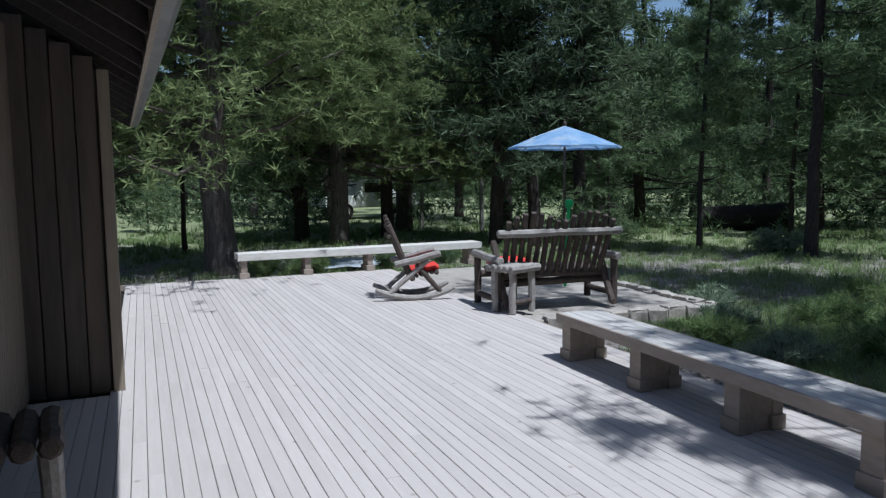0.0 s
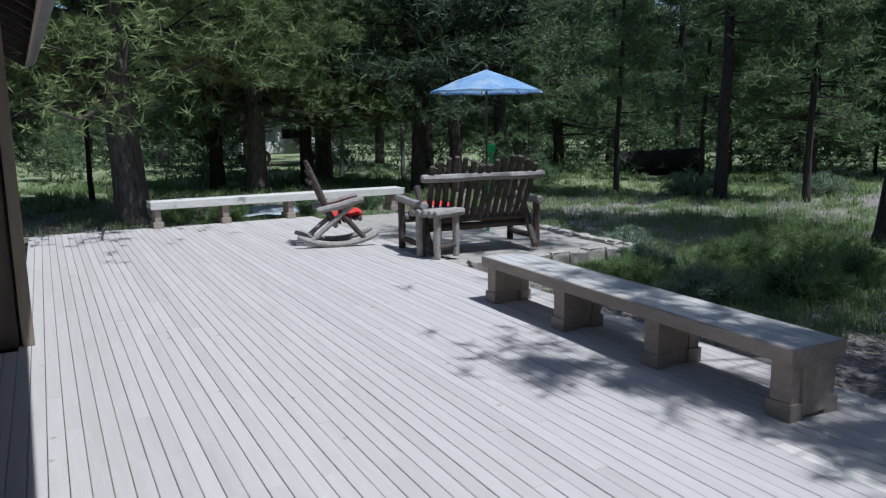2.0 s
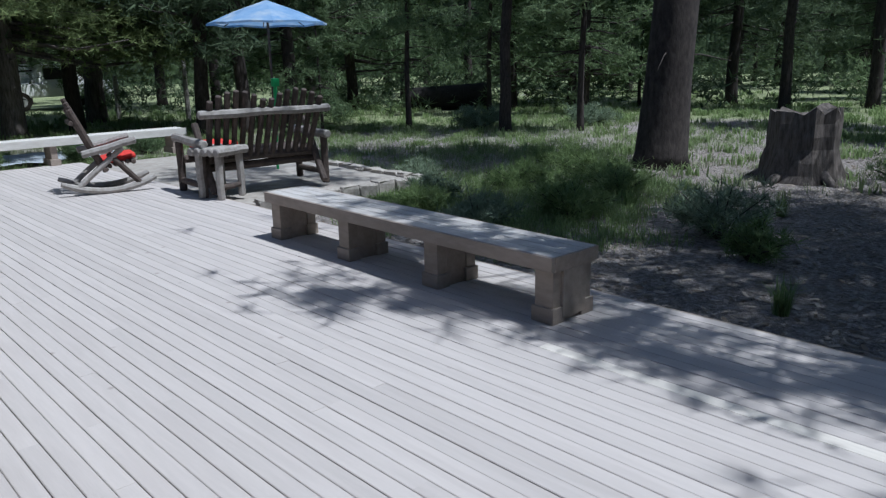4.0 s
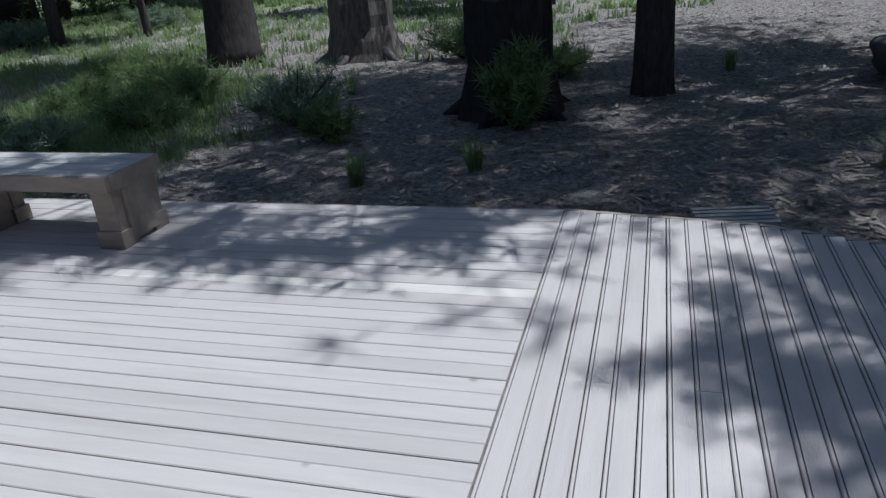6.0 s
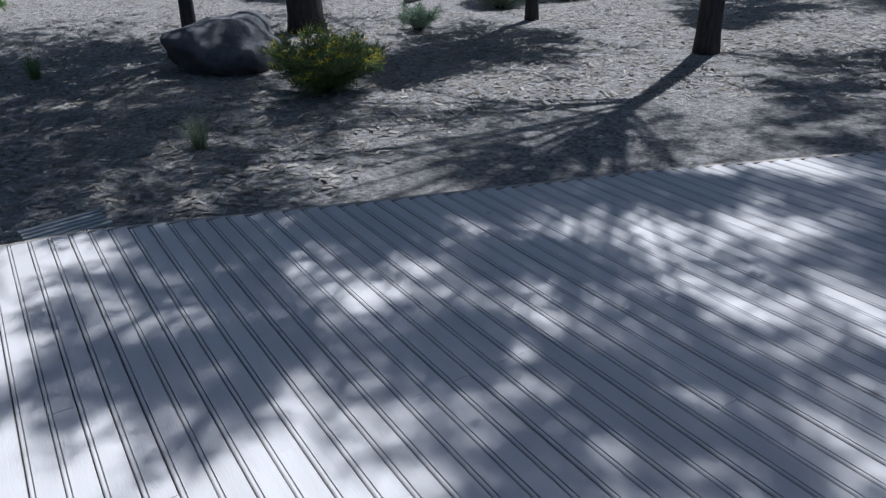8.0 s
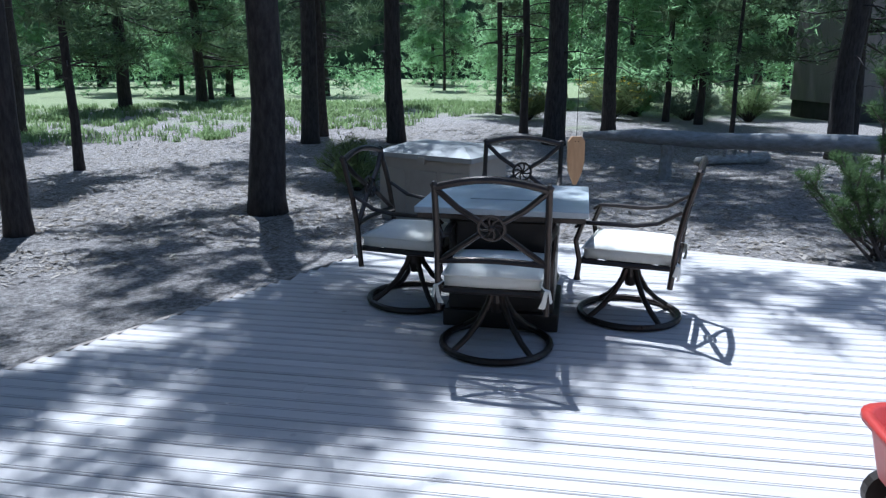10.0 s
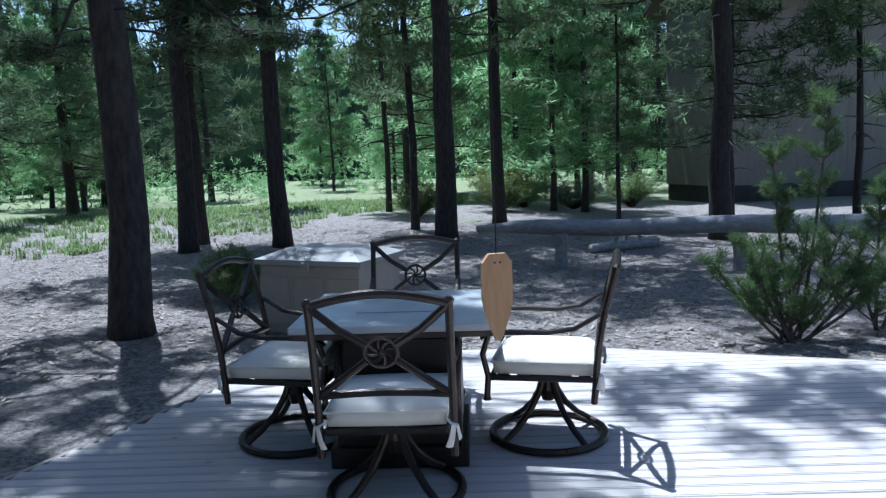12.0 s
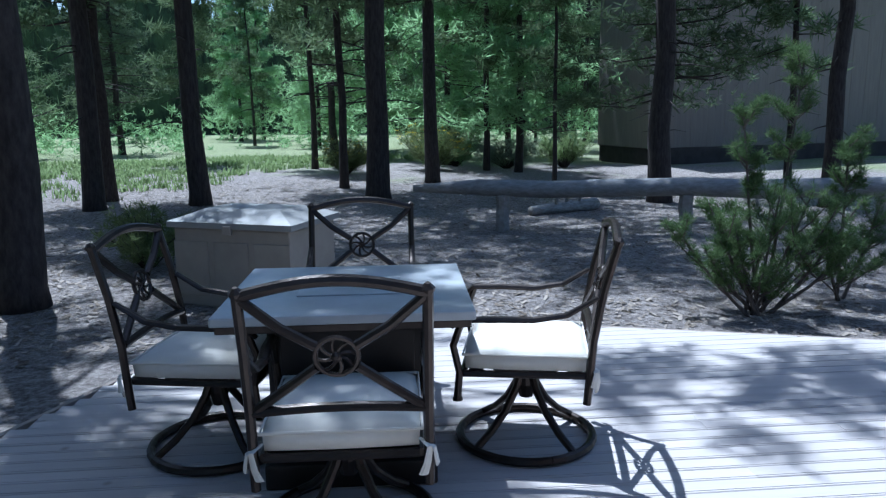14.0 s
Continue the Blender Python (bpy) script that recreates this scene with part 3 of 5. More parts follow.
# ---- swivel chairs and table ----
def swivel_chair(at, turn, first=None):
    if first:
        return copy_thing(first, pose(at[0], at[1], 0, 0, 0, turn))
    c = thing("swivel_chair", (at[0], at[1], 0), turn, "bronze metal swivel patio chair with a cream cushion", "chair", "chairs round the table")
    ring = [(0.29 * math.cos(2 * math.pi * k / 32), 0.29 * math.sin(2 * math.pi * k / 32), 0.022) for k in range(32)]
    part("base_ring", one(tube, ring, 0.02, 8, True), BRONZE, c)
    for k in range(4):
        a = math.pi / 4 + k * math.pi / 2
        ca, sa = math.cos(a), math.sin(a)
        pts = [(0.035 * ca, 0.035 * sa, 0.31), (0.06 * ca, 0.06 * sa, 0.25), (0.12 * ca, 0.12 * sa, 0.16), (0.2 * ca, 0.2 * sa, 0.085), (0.285 * ca, 0.285 * sa, 0.03)]
        part("base_leg", one(tube, pts, [0.02, 0.018, 0.017, 0.017, 0.016], 8), BRONZE, c)
    part("hub", one(tube, [(0, 0, 0.2), (0, 0, 0.24), (0, 0, 0.26), (0, 0, 0.31), (0, 0, 0.315), (0, 0, 0.35)], [0.03, 0.04, 0.045, 0.045, 0.07, 0.075], 12), BRONZE, c)
    part("swivel_plate", one(box, (-0.13, -0.13, 0.345), (0.13, 0.13, 0.372), 0.008), BRONZE, c)
    seat = [(-0.25, -0.24), (-0.25, 0.24), (0.25, 0.25), (0.25, -0.25)]
    bm = bmesh.new()
    for (ax, ay), (bx, by) in zip(seat, seat[1:] + seat[:1]):
        tube(bm, [(ax, ay, 0.39), (bx, by, 0.39)], 0.016, 8)
    part("seat_frame", bm, BRONZE, c)
    for i in range(5):
        x = -0.2 + 0.1 * i
        part("seat_strap", one(box, (x - 0.03, -0.245, 0.385), (x + 0.03, 0.245, 0.393)), BRONZE, c)
    # side posts reach below the seat
    back = [(-0.255, 0.27), (-0.255, -0.27)]
    for x, y in back:
        s = 1 if y > 0 else -1
        pts = [(x + 0.01, y, 0.28), (x, y, 0.4), (x - 0.01, y, 0.55), (x - 0.045, y, 0.75), (x - 0.095, y, 0.95)]
        part("back_post", one(tube, pts, 0.0165, 8), BRONZE, c)
        part("finial", one(tube, [(x - 0.095, y, 0.948), (x - 0.098, y, 0.96), (x - 0.102, y, 0.975)], [0.02, 0.022, 0.008], 8), BRONZE, c)
        part("front_post", one(tube, [(0.27, y, 0.28), (0.27, y, 0.3), (0.262, y, 0.4), (0.285, y + 0.012 * s, 0.52), (0.25, y + 0.015 * s, 0.625)], [0.022, 0.016, 0.015, 0.015, 0.015], 8), BRONZE, c)
        arm = [(0.29, y + 0.015 * s, 0.6), (0.25, y + 0.015 * s, 0.632), (0.12, y + 0.012 * s, 0.635), (-0.03, y, 0.633), (-0.16, y, 0.655), (-0.28, y, 0.73)]
        part("armrest", one(tube, arm, [0.013, 0.019, 0.021, 0.02, 0.018, 0.015], 8, False, 0.7), BRONZE, c)

    def bk(y, z):
        x = -0.263 - max(0.0, z - 0.55) * 0.215
        return (x, y, z)

    part("top_rail", one(tube, [bk(-0.27 + 0.54 * i / 12, 0.945 + 0.045 * math.sin(math.pi * i / 12)) for i in range(13)], 0.019, 8), BRONZE, c)
    part("lower_rail", one(tube, [bk(-0.262 + 0.524 * i / 12, 0.55 + 0.012 * math.sin(math.pi * i / 12)) for i in range(13)], 0.017, 8), BRONZE, c)
    mid = 0.74
    for s in (-1, 1):
        part("cross_bar", one(tube, [bk(s * 0.262, 0.935), bk(s * 0.16, 0.84), bk(s * 0.06, 0.775)], 0.016, 8), BRONZE, c)
        part("cross_bar", one(tube, [bk(s * 0.25, 0.56), bk(s * 0.15, 0.635), bk(s * 0.06, 0.705)], 0.016, 8), BRONZE, c)
    med = part("medallion", one(tube, [bk(0.064 * math.cos(2 * math.pi * k / 20), mid + 0.064 * math.sin(2 * math.pi * k / 20)) for k in range(20)], 0.0085, 6, True), BRONZE, c)
    for k in range(8):
        a = 2 * math.pi * k / 8
        pts = [bk(rr * math.cos(a + rr * 11), mid + rr * math.sin(a + rr * 11)) for rr in (0.012, 0.03, 0.045, 0.062)]
        part("swirl", one(tube, pts, 0.006, 5), BRONZE, med)
    part("rosette", one(tube, [bk(0, mid - 0.001), (bk(0, mid)[0] - 0.012, 0, mid), (bk(0, mid)[0] - 0.018, 0, mid)], [0.018, 0.016, 0.006], 10), BRONZE, med)
    # cushion: a soft boxed pad
    bm = bmesh.new()
    n = 12
    top, bot = {}, {}
    for i in range(n + 1):
        for j in range(n + 1):
            u, v = 2 * i / n - 1, 2 * j / n - 1
            e = max(abs(u), abs(v))
            puff = 0.022 * (1 - u * u) * (1 - v * v)
            roundx = 0.25 * u * (1 - 0.03 * v * v)
            roundy = 0.25 * v * (1 - 0.03 * u * u)
            drop = 0.018 if e > 0.99 else 0.0
            top[i, j] = bm.verts.new((roundx, roundy, 0.488 + puff - drop))
            bot[i, j] = bm.verts.new((roundx * 0.985, roundy * 0.985, 0.398 + (0.012 if e > 0.99 else 0)))
    for i in range(n):
        for j in range(n):
            bm.faces.new((top[i, j], top[i + 1, j], top[i + 1, j + 1], top[i, j + 1]))
            bm.faces.new((bot[i, j], bot[i, j + 1], bot[i + 1, j + 1], bot[i + 1, j]))
    rim = [(i, 0) for i in range(n)] + [(n, j) for j in range(n)] + [(i, n) for i in range(n, 0, -1)] + [(0, j) for j in range(n, 0, -1)]
    for a, b in zip(rim, rim[1:] + rim[:1]):
        bm.faces.new((bot[a], bot[b], top[b], top[a]))
    cush = part("cushion", bm, CUSHION, c, "cream cloth cushion", True)
    loop = [(0.25 * x, 0.25 * y, 0.472) for x, y in ((-1, -1), (1, -1), (1, 1), (-1, 1))]
    bm = bmesh.new()
    tube(bm, [Vector(p) * 1.0 for p in loop for _ in (0,)], 0.006, 6, True)
    part("piping", bm, CUSHION, cush)
    for s in (-1, 1):
        bm = bmesh.new()
        tube(bm, [(-0.25, s * 0.24, 0.44), (-0.285, s * 0.272, 0.425), (-0.29, s * 0.262, 0.37), (-0.283, s * 0.25, 0.33)], [0.006, 0.012, 0.014, 0.018], 6, False, 0.35)
        tube(bm, [(-0.25, s * 0.24, 0.44), (-0.28, s * 0.285, 0.42), (-0.27, s * 0.295, 0.36)], [0.006, 0.012, 0.016], 6, False, 0.35)
        part("tie", bm, CUSHION, cush)
    return c


first_chair = swivel_chair((2.17, -2.52), -90)
first_chair.scale = (1, 1, 0.965)
swivel_chair((2.77, -3.2), 171, first_chair)
swivel_chair((1.44, -3.16), -11, first_chair)
swivel_chair((2.18, -3.8), 90, first_chair)


def fire_table():
    c = thing("patio_table", (2.18, -3.08, 0), 0, "square patio table with a grey top on a dark boxed base", "table")
    top = part("tabletop", one(box, (-0.47, -0.43, 0.685), (0.47, 0.43, 0.72), 0.008), TABLE_TOP, c)
    part("burner_cover", one(box, (-0.2, -0.15, 0.7205), (0.2, 0.15, 0.726), 0.002), TABLE_TOP, top)
    part("edge_band", one(box, (-0.455, -0.415, 0.655), (0.455, 0.415, 0.684), 0.004), BRONZE, c)
    part("base_box", one(box, (-0.3, -0.28, 0.1), (0.3, 0.28, 0.655), 0.01), DARK_BOX, c)
    part("plinth", one(box, (-0.33, -0.31, 0.0), (0.33, 0.31, 0.1), 0.01), DARK_BOX, c)
    part("door", one(box, (-0.25, 0.28, 0.14), (0.25, 0.29, 0.62), 0.004), DARK_BOX, c)


fire_table()


def storage_box():
    c = thing("deck_storage_box", (3.25, -6.75, -0.22), -22, "taupe resin storage box with a shallow hipped lid", "storage box")
    w, d, h = 0.57, 0.4, 0.7
    body = part("body", one(box, (-w, -d, 0), (w, d, h), 0.02), BOX_PLASTIC, c)
    for x in (-0.4, 0, 0.4):
        part("panel", one(box, (x - 0.17, d, 0.1), (x + 0.17, d + 0.012, h - 0.12), 0.006), BOX_PLASTIC, body)
    bm = bmesh.new()
    o, i2 = 0.04, 0.2
    low = [bm.verts.new((sx * (w + o), sy * (d + o), h)) for sx, sy in ((-1, -1), (1, -1), (1, 1), (-1, 1))]
    mid = [bm.verts.new((sx * (w + o), sy * (d + o), h + 0.05)) for sx, sy in ((-1, -1), (1, -1), (1, 1), (-1, 1))]
    top = [bm.verts.new((sx * (w - i2), sy * (d - i2), h + 0.14)) for sx, sy in ((-1, -1), (1, -1), (1, 1), (-1, 1))]
    bm.faces.new(list(reversed(low)))
    bm.faces.new(top)
    for k in range(4):
        j = (k + 1) % 4
        bm.faces.new((low[k], low[j], mid[j], mid[k]))
        bm.faces.new((mid[k], mid[j], top[j], top[k]))
    part("lid", bm, BOX_LID, c, "grey weathered lid")
    part("latch", one(box, (-0.04, d + 0.03, h - 0.05), (0.04, d + 0.055, h + 0.03), 0.005), BOX_PLASTIC, c)


storage_box()


# ---- porch post, red tub, wind chime ----
def porch():
    p = thing("porch_post", (0.885, -0.64, 0), 28, "weathered grey timber porch post", "post")
    part("shaft", one(box, (-0.05, -0.05, 0.0), (0.05, 0.05, 2.4), 0.006), POST_WOOD, p)
    part("post_base", one(box, (-0.065, -0.065, 0), (0.065, 0.065, 0.06), 0.005), POST_WOOD, p)
    b = thing("porch_beam", (0, 0, 0), 0, "weathered timber beam along the porch edge above the posts", "beam", kind="structure")
    part("beam", one(box, (0.81, -1.3, 2.4), (0.95, 2.7, 2.58), 0.006), POST_WOOD, b)
    part("rafter", one(box, (0.7, -0.24, 2.58), (1.9, -0.19, 2.68), 0.004), POST_WOOD, b)


def red_tub():
    c = thing("red_wagon", (0.46, -1.07, 0), 4, "red garden wagon with a pale load standing on the deck", "wagon")
    bm = bmesh.new()
    n = 28
    def ring(rx, ry, z):
        out = []
        for k in range(n):
            a = 2 * math.pi * k / n
            ca, sa = math.cos(a), math.sin(a)
            out.append(bm.verts.new((rx * math.copysign(abs(ca) ** 0.4, ca), ry * math.copysign(abs(sa) ** 0.4, sa), z)))
        return out
    rings = [ring(0.28, 0.18, 0.17), ring(0.3, 0.2, 0.18), ring(0.34, 0.23, 0.36), ring(0.365, 0.255, 0.365), ring(0.365, 0.255, 0.385), ring(0.33, 0.22, 0.385), ring(0.29, 0.19, 0.2)]
    for r, s in zip(rings, rings[1:]):
        for k in range(n):
            bm.faces.new((r[k], r[(k + 1) % n], s[(k + 1) % n], s[k]))
    bm.faces.new(list(reversed(rings[0])))
    bm.faces.new(rings[-1])
    part("tub", bm, RED_PAINT, c, "red plastic tub", True)
    part("load", one(box, (-0.26, -0.15, 0.201), (0.24, 0.15, 0.33), 0.03), WHITE, c, "pale bag lying in the tub")
    for x in (-0.22, 0.22):
        for s in (-1, 1):
            w = part("wheel", one(tube, [(x, s * 0.16, 0.085), (x, s * 0.2, 0.085)], 0.085, 18), DARK_BOX, c)
            part("hubcap", one(tube, [(x, s * 0.2, 0.085), (x, s * 0.208, 0.085)], 0.03, 12), WHITE, w)
        part("axle", one(tube, [(x, -0.16, 0.085), (x, 0.16, 0.085)], 0.012, 6), BRONZE, c)
        part("axle_block", one(box, (x - 0.03, -0.1, 0.085), (x + 0.03, 0.1, 0.175), 0.004), BRONZE, c)


def wind_chime():
    at = (1.775, -0.19, 1.31)
    c = thing("wind_chime_sail", at, 20, "pale wooden wind chime sail hanging on a thin cord", "wind chime")
    bm = bmesh.new()
    half = [(0.009, 0.045), (0.016, 0.036), (0.0165, 0.0), (0.013, -0.02), (0.003, -0.045)]
    outline = half + [(-x, z) for x, z in reversed(half)]
    front = [bm.verts.new((x, 0.003, z)) for x, z in outline]
    back = [bm.verts.new((x, -0.003, z)) for x, z in outline]
    bm.faces.new(front)
    bm.faces.new(list(reversed(back)))
    for k in range(len(outline)):
        j = (k + 1) % len(outline)
        bm.faces.new((front[k], back[k], back[j], front[j]))
    part("sail", bm, SAIL, c)
    for x in (-0.003, 0.003):
        part("cord_hole", one(tube, [(x, -0.0035, 0.036), (x, 0.0035, 0.036)], 0.0012, 6), DARK_BOX, c)
    part("cord", one(tube, [(0, 0, 0.04), (0, 0, 0.34), (0, 0, 2.58 - at[2])], 0.0006, 4), DARK_BOX, c)
    part("clapper", one(tube, [(0, 0, 0.36), (0, 0, 0.38), (0, 0, 0.44), (0, 0, 0.52), (0, 0, 0.54)], [0.003, 0.009, 0.014, 0.013, 0.006], 10), CLAPPER, c, "reddish turned wooden clapper")


porch()
red_tub()
wind_chime()


def corner_log_table():
    c = thing("log_plant_stand", (0.92, 5.42, 0), 6, "rough dark log stand against the house wall", "stand")
    for x in (-0.14, 0.14):
        for y in (-0.14, 0.14):
            part("leg", one(log_bar, (x, y, 0), (x, y, 0.6), 0.045, 5), LOG_GREY, c)
    for i in range(4):
        part("top_log", one(log_bar, (-0.15 + i * 0.1, -0.24, 0.64), (-0.15 + i * 0.1, 0.24, 0.64), 0.05, 90 + i), LOG, c)
    part("rail", one(log_bar, (-0.14, 0.16, 0.25), (0.14, 0.16, 0.25), 0.035, 3), LOG, c)


corner_log_table()


# ---- terrace of stone by the log seat ----
def terrace():
    t = thing("stone_terrace", (0, 0, 0), 0, "low terrace edged with rough pale stones beside the deck", "terrace", kind="structure")
    part("paving", one(box, (5.45, 9.75, -0.3), (8.25, 15.0, -0.045), 0.02), STONE, t)
    rnd = random.Random(4)
    meshes = []
    for k in range(5):
        bm = bmesh.new()
        box(bm, (-0.5, -0.5, -0.5), (0.5, 0.5, 0.5), 0.12)
        for v in bm.verts:
            v.co += Vector((rnd.uniform(-1, 1), rnd.uniform(-1, 1), rnd.uniform(-1, 1))) * 0.06
        meshes.append(finish("stone", bm, STONE))
    x = 5.8
    while x < 8.2:
        w = rnd.uniform(0.16, 0.34)
        s = new("stone", rnd.choice(meshes))
        s.parent = t
        s.location, s.scale = (x + w / 2, 9.72 + rnd.uniform(-0.03, 0.03), -0.13), (w * 0.97, 0.18, 0.26)
        x += w
    y = 9.9
    while y < 14.9:
        w = rnd.uniform(0.16, 0.34)
        s = new("stone", rnd.choice(meshes))
        s.parent = t
        s.location, s.scale = (8.27 + rnd.uniform(-0.03, 0.03), y + w / 2, -0.13), (0.18, w * 0.97, 0.26)
        y += w


terrace()


# ---- trees ----
def tuft_set(rnd, centres, size, count, droop=0.0, width=0.085):
    """Needle tufts: each a small spray of narrow blades round a centre."""
    verts, faces = [], []
    for c in centres:
        for _ in range(count):
            d = Vector((rnd.gauss(0, 1), rnd.gauss(0, 1), rnd.gauss(0.25, 0.8) - droop))
            if d.length < 1e-3:
                continue
            d.normalize()
            s = size * rnd.uniform(0.6, 1.25)
            side = d.cross(Vector((rnd.uniform(-1, 1), rnd.uniform(-1, 1), rnd.uniform(-1, 1))))
            if side.length < 1e-3:
                continue
            side = side.normalized() * s * width
            o = c + d * s * rnd.uniform(0.0, 0.35)
            i = len(verts)
            verts += [o + side, o - side, o + d * s]
            faces.append((i, i + 1, i + 2))
    return verts, faces


def pine_meshes(seed, height, radius, base, spread, limbs, tufts, needle=0.2, blades=6, lean=0.0, bark=None, leaves=None, dead=8, power=0.8, cluster=0.17):
    """Meshes of one kind of pine: a tapered trunk, its limbs and a crown of needle tufts."""
    rnd = random.Random(seed)
    bm = bmesh.new()
    pts, rad = [], []
    n = 12
    sway = Vector((rnd.uniform(-1, 1), rnd.uniform(-1, 1), 0)) * lean
    for i in range(n + 1):
        t = i / n
        pts.append(Vector((rnd.uniform(-1, 1) * 0.25 * radius, rnd.uniform(-1, 1) * 0.25 * radius, height * t - (0.15 if i == 0 else 0))) + sway * t * t)
        rad.append(radius * ((1 - t) ** 0.75 * 0.95 + 0.05) * (1.35 if i == 0 else 1.0))
    pts.insert(1, pts[0] + Vector((0, 0, 0.35)))
    rad.insert(1, radius * 1.1)
    tube(bm, pts, rad, 10)
    trunk = finish("trunk", bm, bark or BARK, True)

    def trunk_at(z):
        t = max(0.0, min(1.0, z / height))
        return Vector((0, 0, z)) + sway * t * t

    bm = bmesh.new()
    centres = []
    for k in range(limbs):
        f = (k + rnd.random()) / limbs
        z = base + (height * 0.97 - base) * f
        a = rnd.uniform(0, 2 * math.pi)
        reach = spread * ((1 - f) ** power * 0.85 + 0.15) * rnd.uniform(0.6, 1.15)
        o = trunk_at(z)
        out = Vector((math.cos(a), math.sin(a), 0))
        rise = rnd.uniform(-0.2, 0.25)
        tip = o + out * reach + Vector((0, 0, reach * rise))
        mid = o.lerp(tip, 0.55) + Vector((0, 0, -0.08 * reach))
        r0 = max(0.012, radius * 0.2 * (1 - f * 0.7))
        tube(bm, [o, mid, tip], [r0, r0 * 0.6, r0 * 0.2], 4)
        for _ in range(tufts):
            u = 0.25 + 0.8 * rnd.random() ** 0.7
            p = o.lerp(tip, u) + Vector((rnd.gauss(0, 1), rnd.gauss(0, 1), rnd.gauss(0, 0.45))) * reach * cluster
            centres.append(p)
    for _ in range(dead):
        z = rnd.uniform(1.2, max(1.6, base))
        a = rnd.uniform(0, 2 * math.pi)
        o = trunk_at(z)
        L = rnd.uniform(0.4, 1.1)
        tip = o + Vector((math.cos(a) * L, math.sin(a) * L, rnd.uniform(-0.3, 0.1)))
        tube(bm, [o, o.lerp(tip, 0.5) + Vector((0, 0, 0.05)), tip], [0.016, 0.011, 0.004], 4)
    branch = finish("branch", bm, bark or BARK, True)
    v, f = tuft_set(rnd, centres, needle, blades * 2)
    crown = bpy.data.meshes.new("crown")
    crown.from_pydata(v, [], f)
    crown.materials.append(leaves or NEEDLES)
    return trunk, branch, crown


KINDS = {
    "tall": pine_meshes(1, 15, 0.17, 4.2, 2.3, 54, 30, 0.26, 5, 0.3),
    "tall_b": pine_meshes(2, 13, 0.15, 3.4, 2.0, 52, 28, 0.26, 5, 0.5, leaves=NEEDLES_DARK),
    "shade": pine_meshes(3, 15, 0.19, 4.2, 5.0, 60, 48, 0.19, 6, 0.2, power=0.55, cluster=0.11),
    "slim": pine_meshes(4, 9, 0.075, 2.4, 1.2, 40, 22, 0.22, 5, 0.4),
    "bare": pine_meshes(12, 14, 0.12, 8.0, 1.3, 28, 12, 0.22, 5, 0.2),
    "full": pine_meshes(5, 11, 0.2, 1.3, 2.6, 84, 30, 0.24, 5, 0.3),
    "bright": pine_meshes(6, 9, 0.1, 1.2, 1.9, 64, 26, 0.24, 5, 0.2, leaves=NEEDLES_SUNLIT),
    "old": pine_meshes(7, 12.5, 0.32, 2.4, 4.4, 120, 84, 0.17, 7, 0.6, BARK_GREY, NEEDLES_YELLOW),
    "young": pine_meshes(8, 5, 0.05, 0.4, 1.1, 50, 18, 0.18, 5, 0.1),
    "dark": pine_meshes(9, 14, 0.18, 2.2, 2.5, 76, 30, 0.26, 5, 0.2, leaves=NEEDLES_DARK),
}
TREE_LABEL = {
    "tall": "tall pine with a bare lower trunk", "tall_b": "tall dark pine with a bare lower trunk", "shade": "spreading pine that shades the deck",
    "slim": "slim young pine with sparse branches", "bare": "thin pine with a long bare trunk", "full": "full green pine with low branches", "bright": "light green pine with sunlight in its needle colour",
    "old": "old pine with yellow-green foliage and furrowed grey bark", "young": "small bushy young pine", "dark": "tall dark pine with hanging lower branches"}


def tree(kind, x, y, scale=1.0, turn=None, girth=1.0, group="forest pines"):
    z = ground_height(x, y)
    t = thing("pine_tree", (x, y, z - 0.02), turn if turn is not None else (x * 77 + y * 31) % 360, TREE_LABEL[kind], "tree", group)
    t.scale = (scale, scale, scale)
    for name, me in zip(("trunk", "branch", "crown"), KINDS[kind]):
        ob = new(name, me)
        ob.parent = t
        if name == "branch":
            tagged(ob, kind="stuff")
        if name == "trunk" and girth != 1.0:
            ob.scale = (girth, girth, 1)
    return t


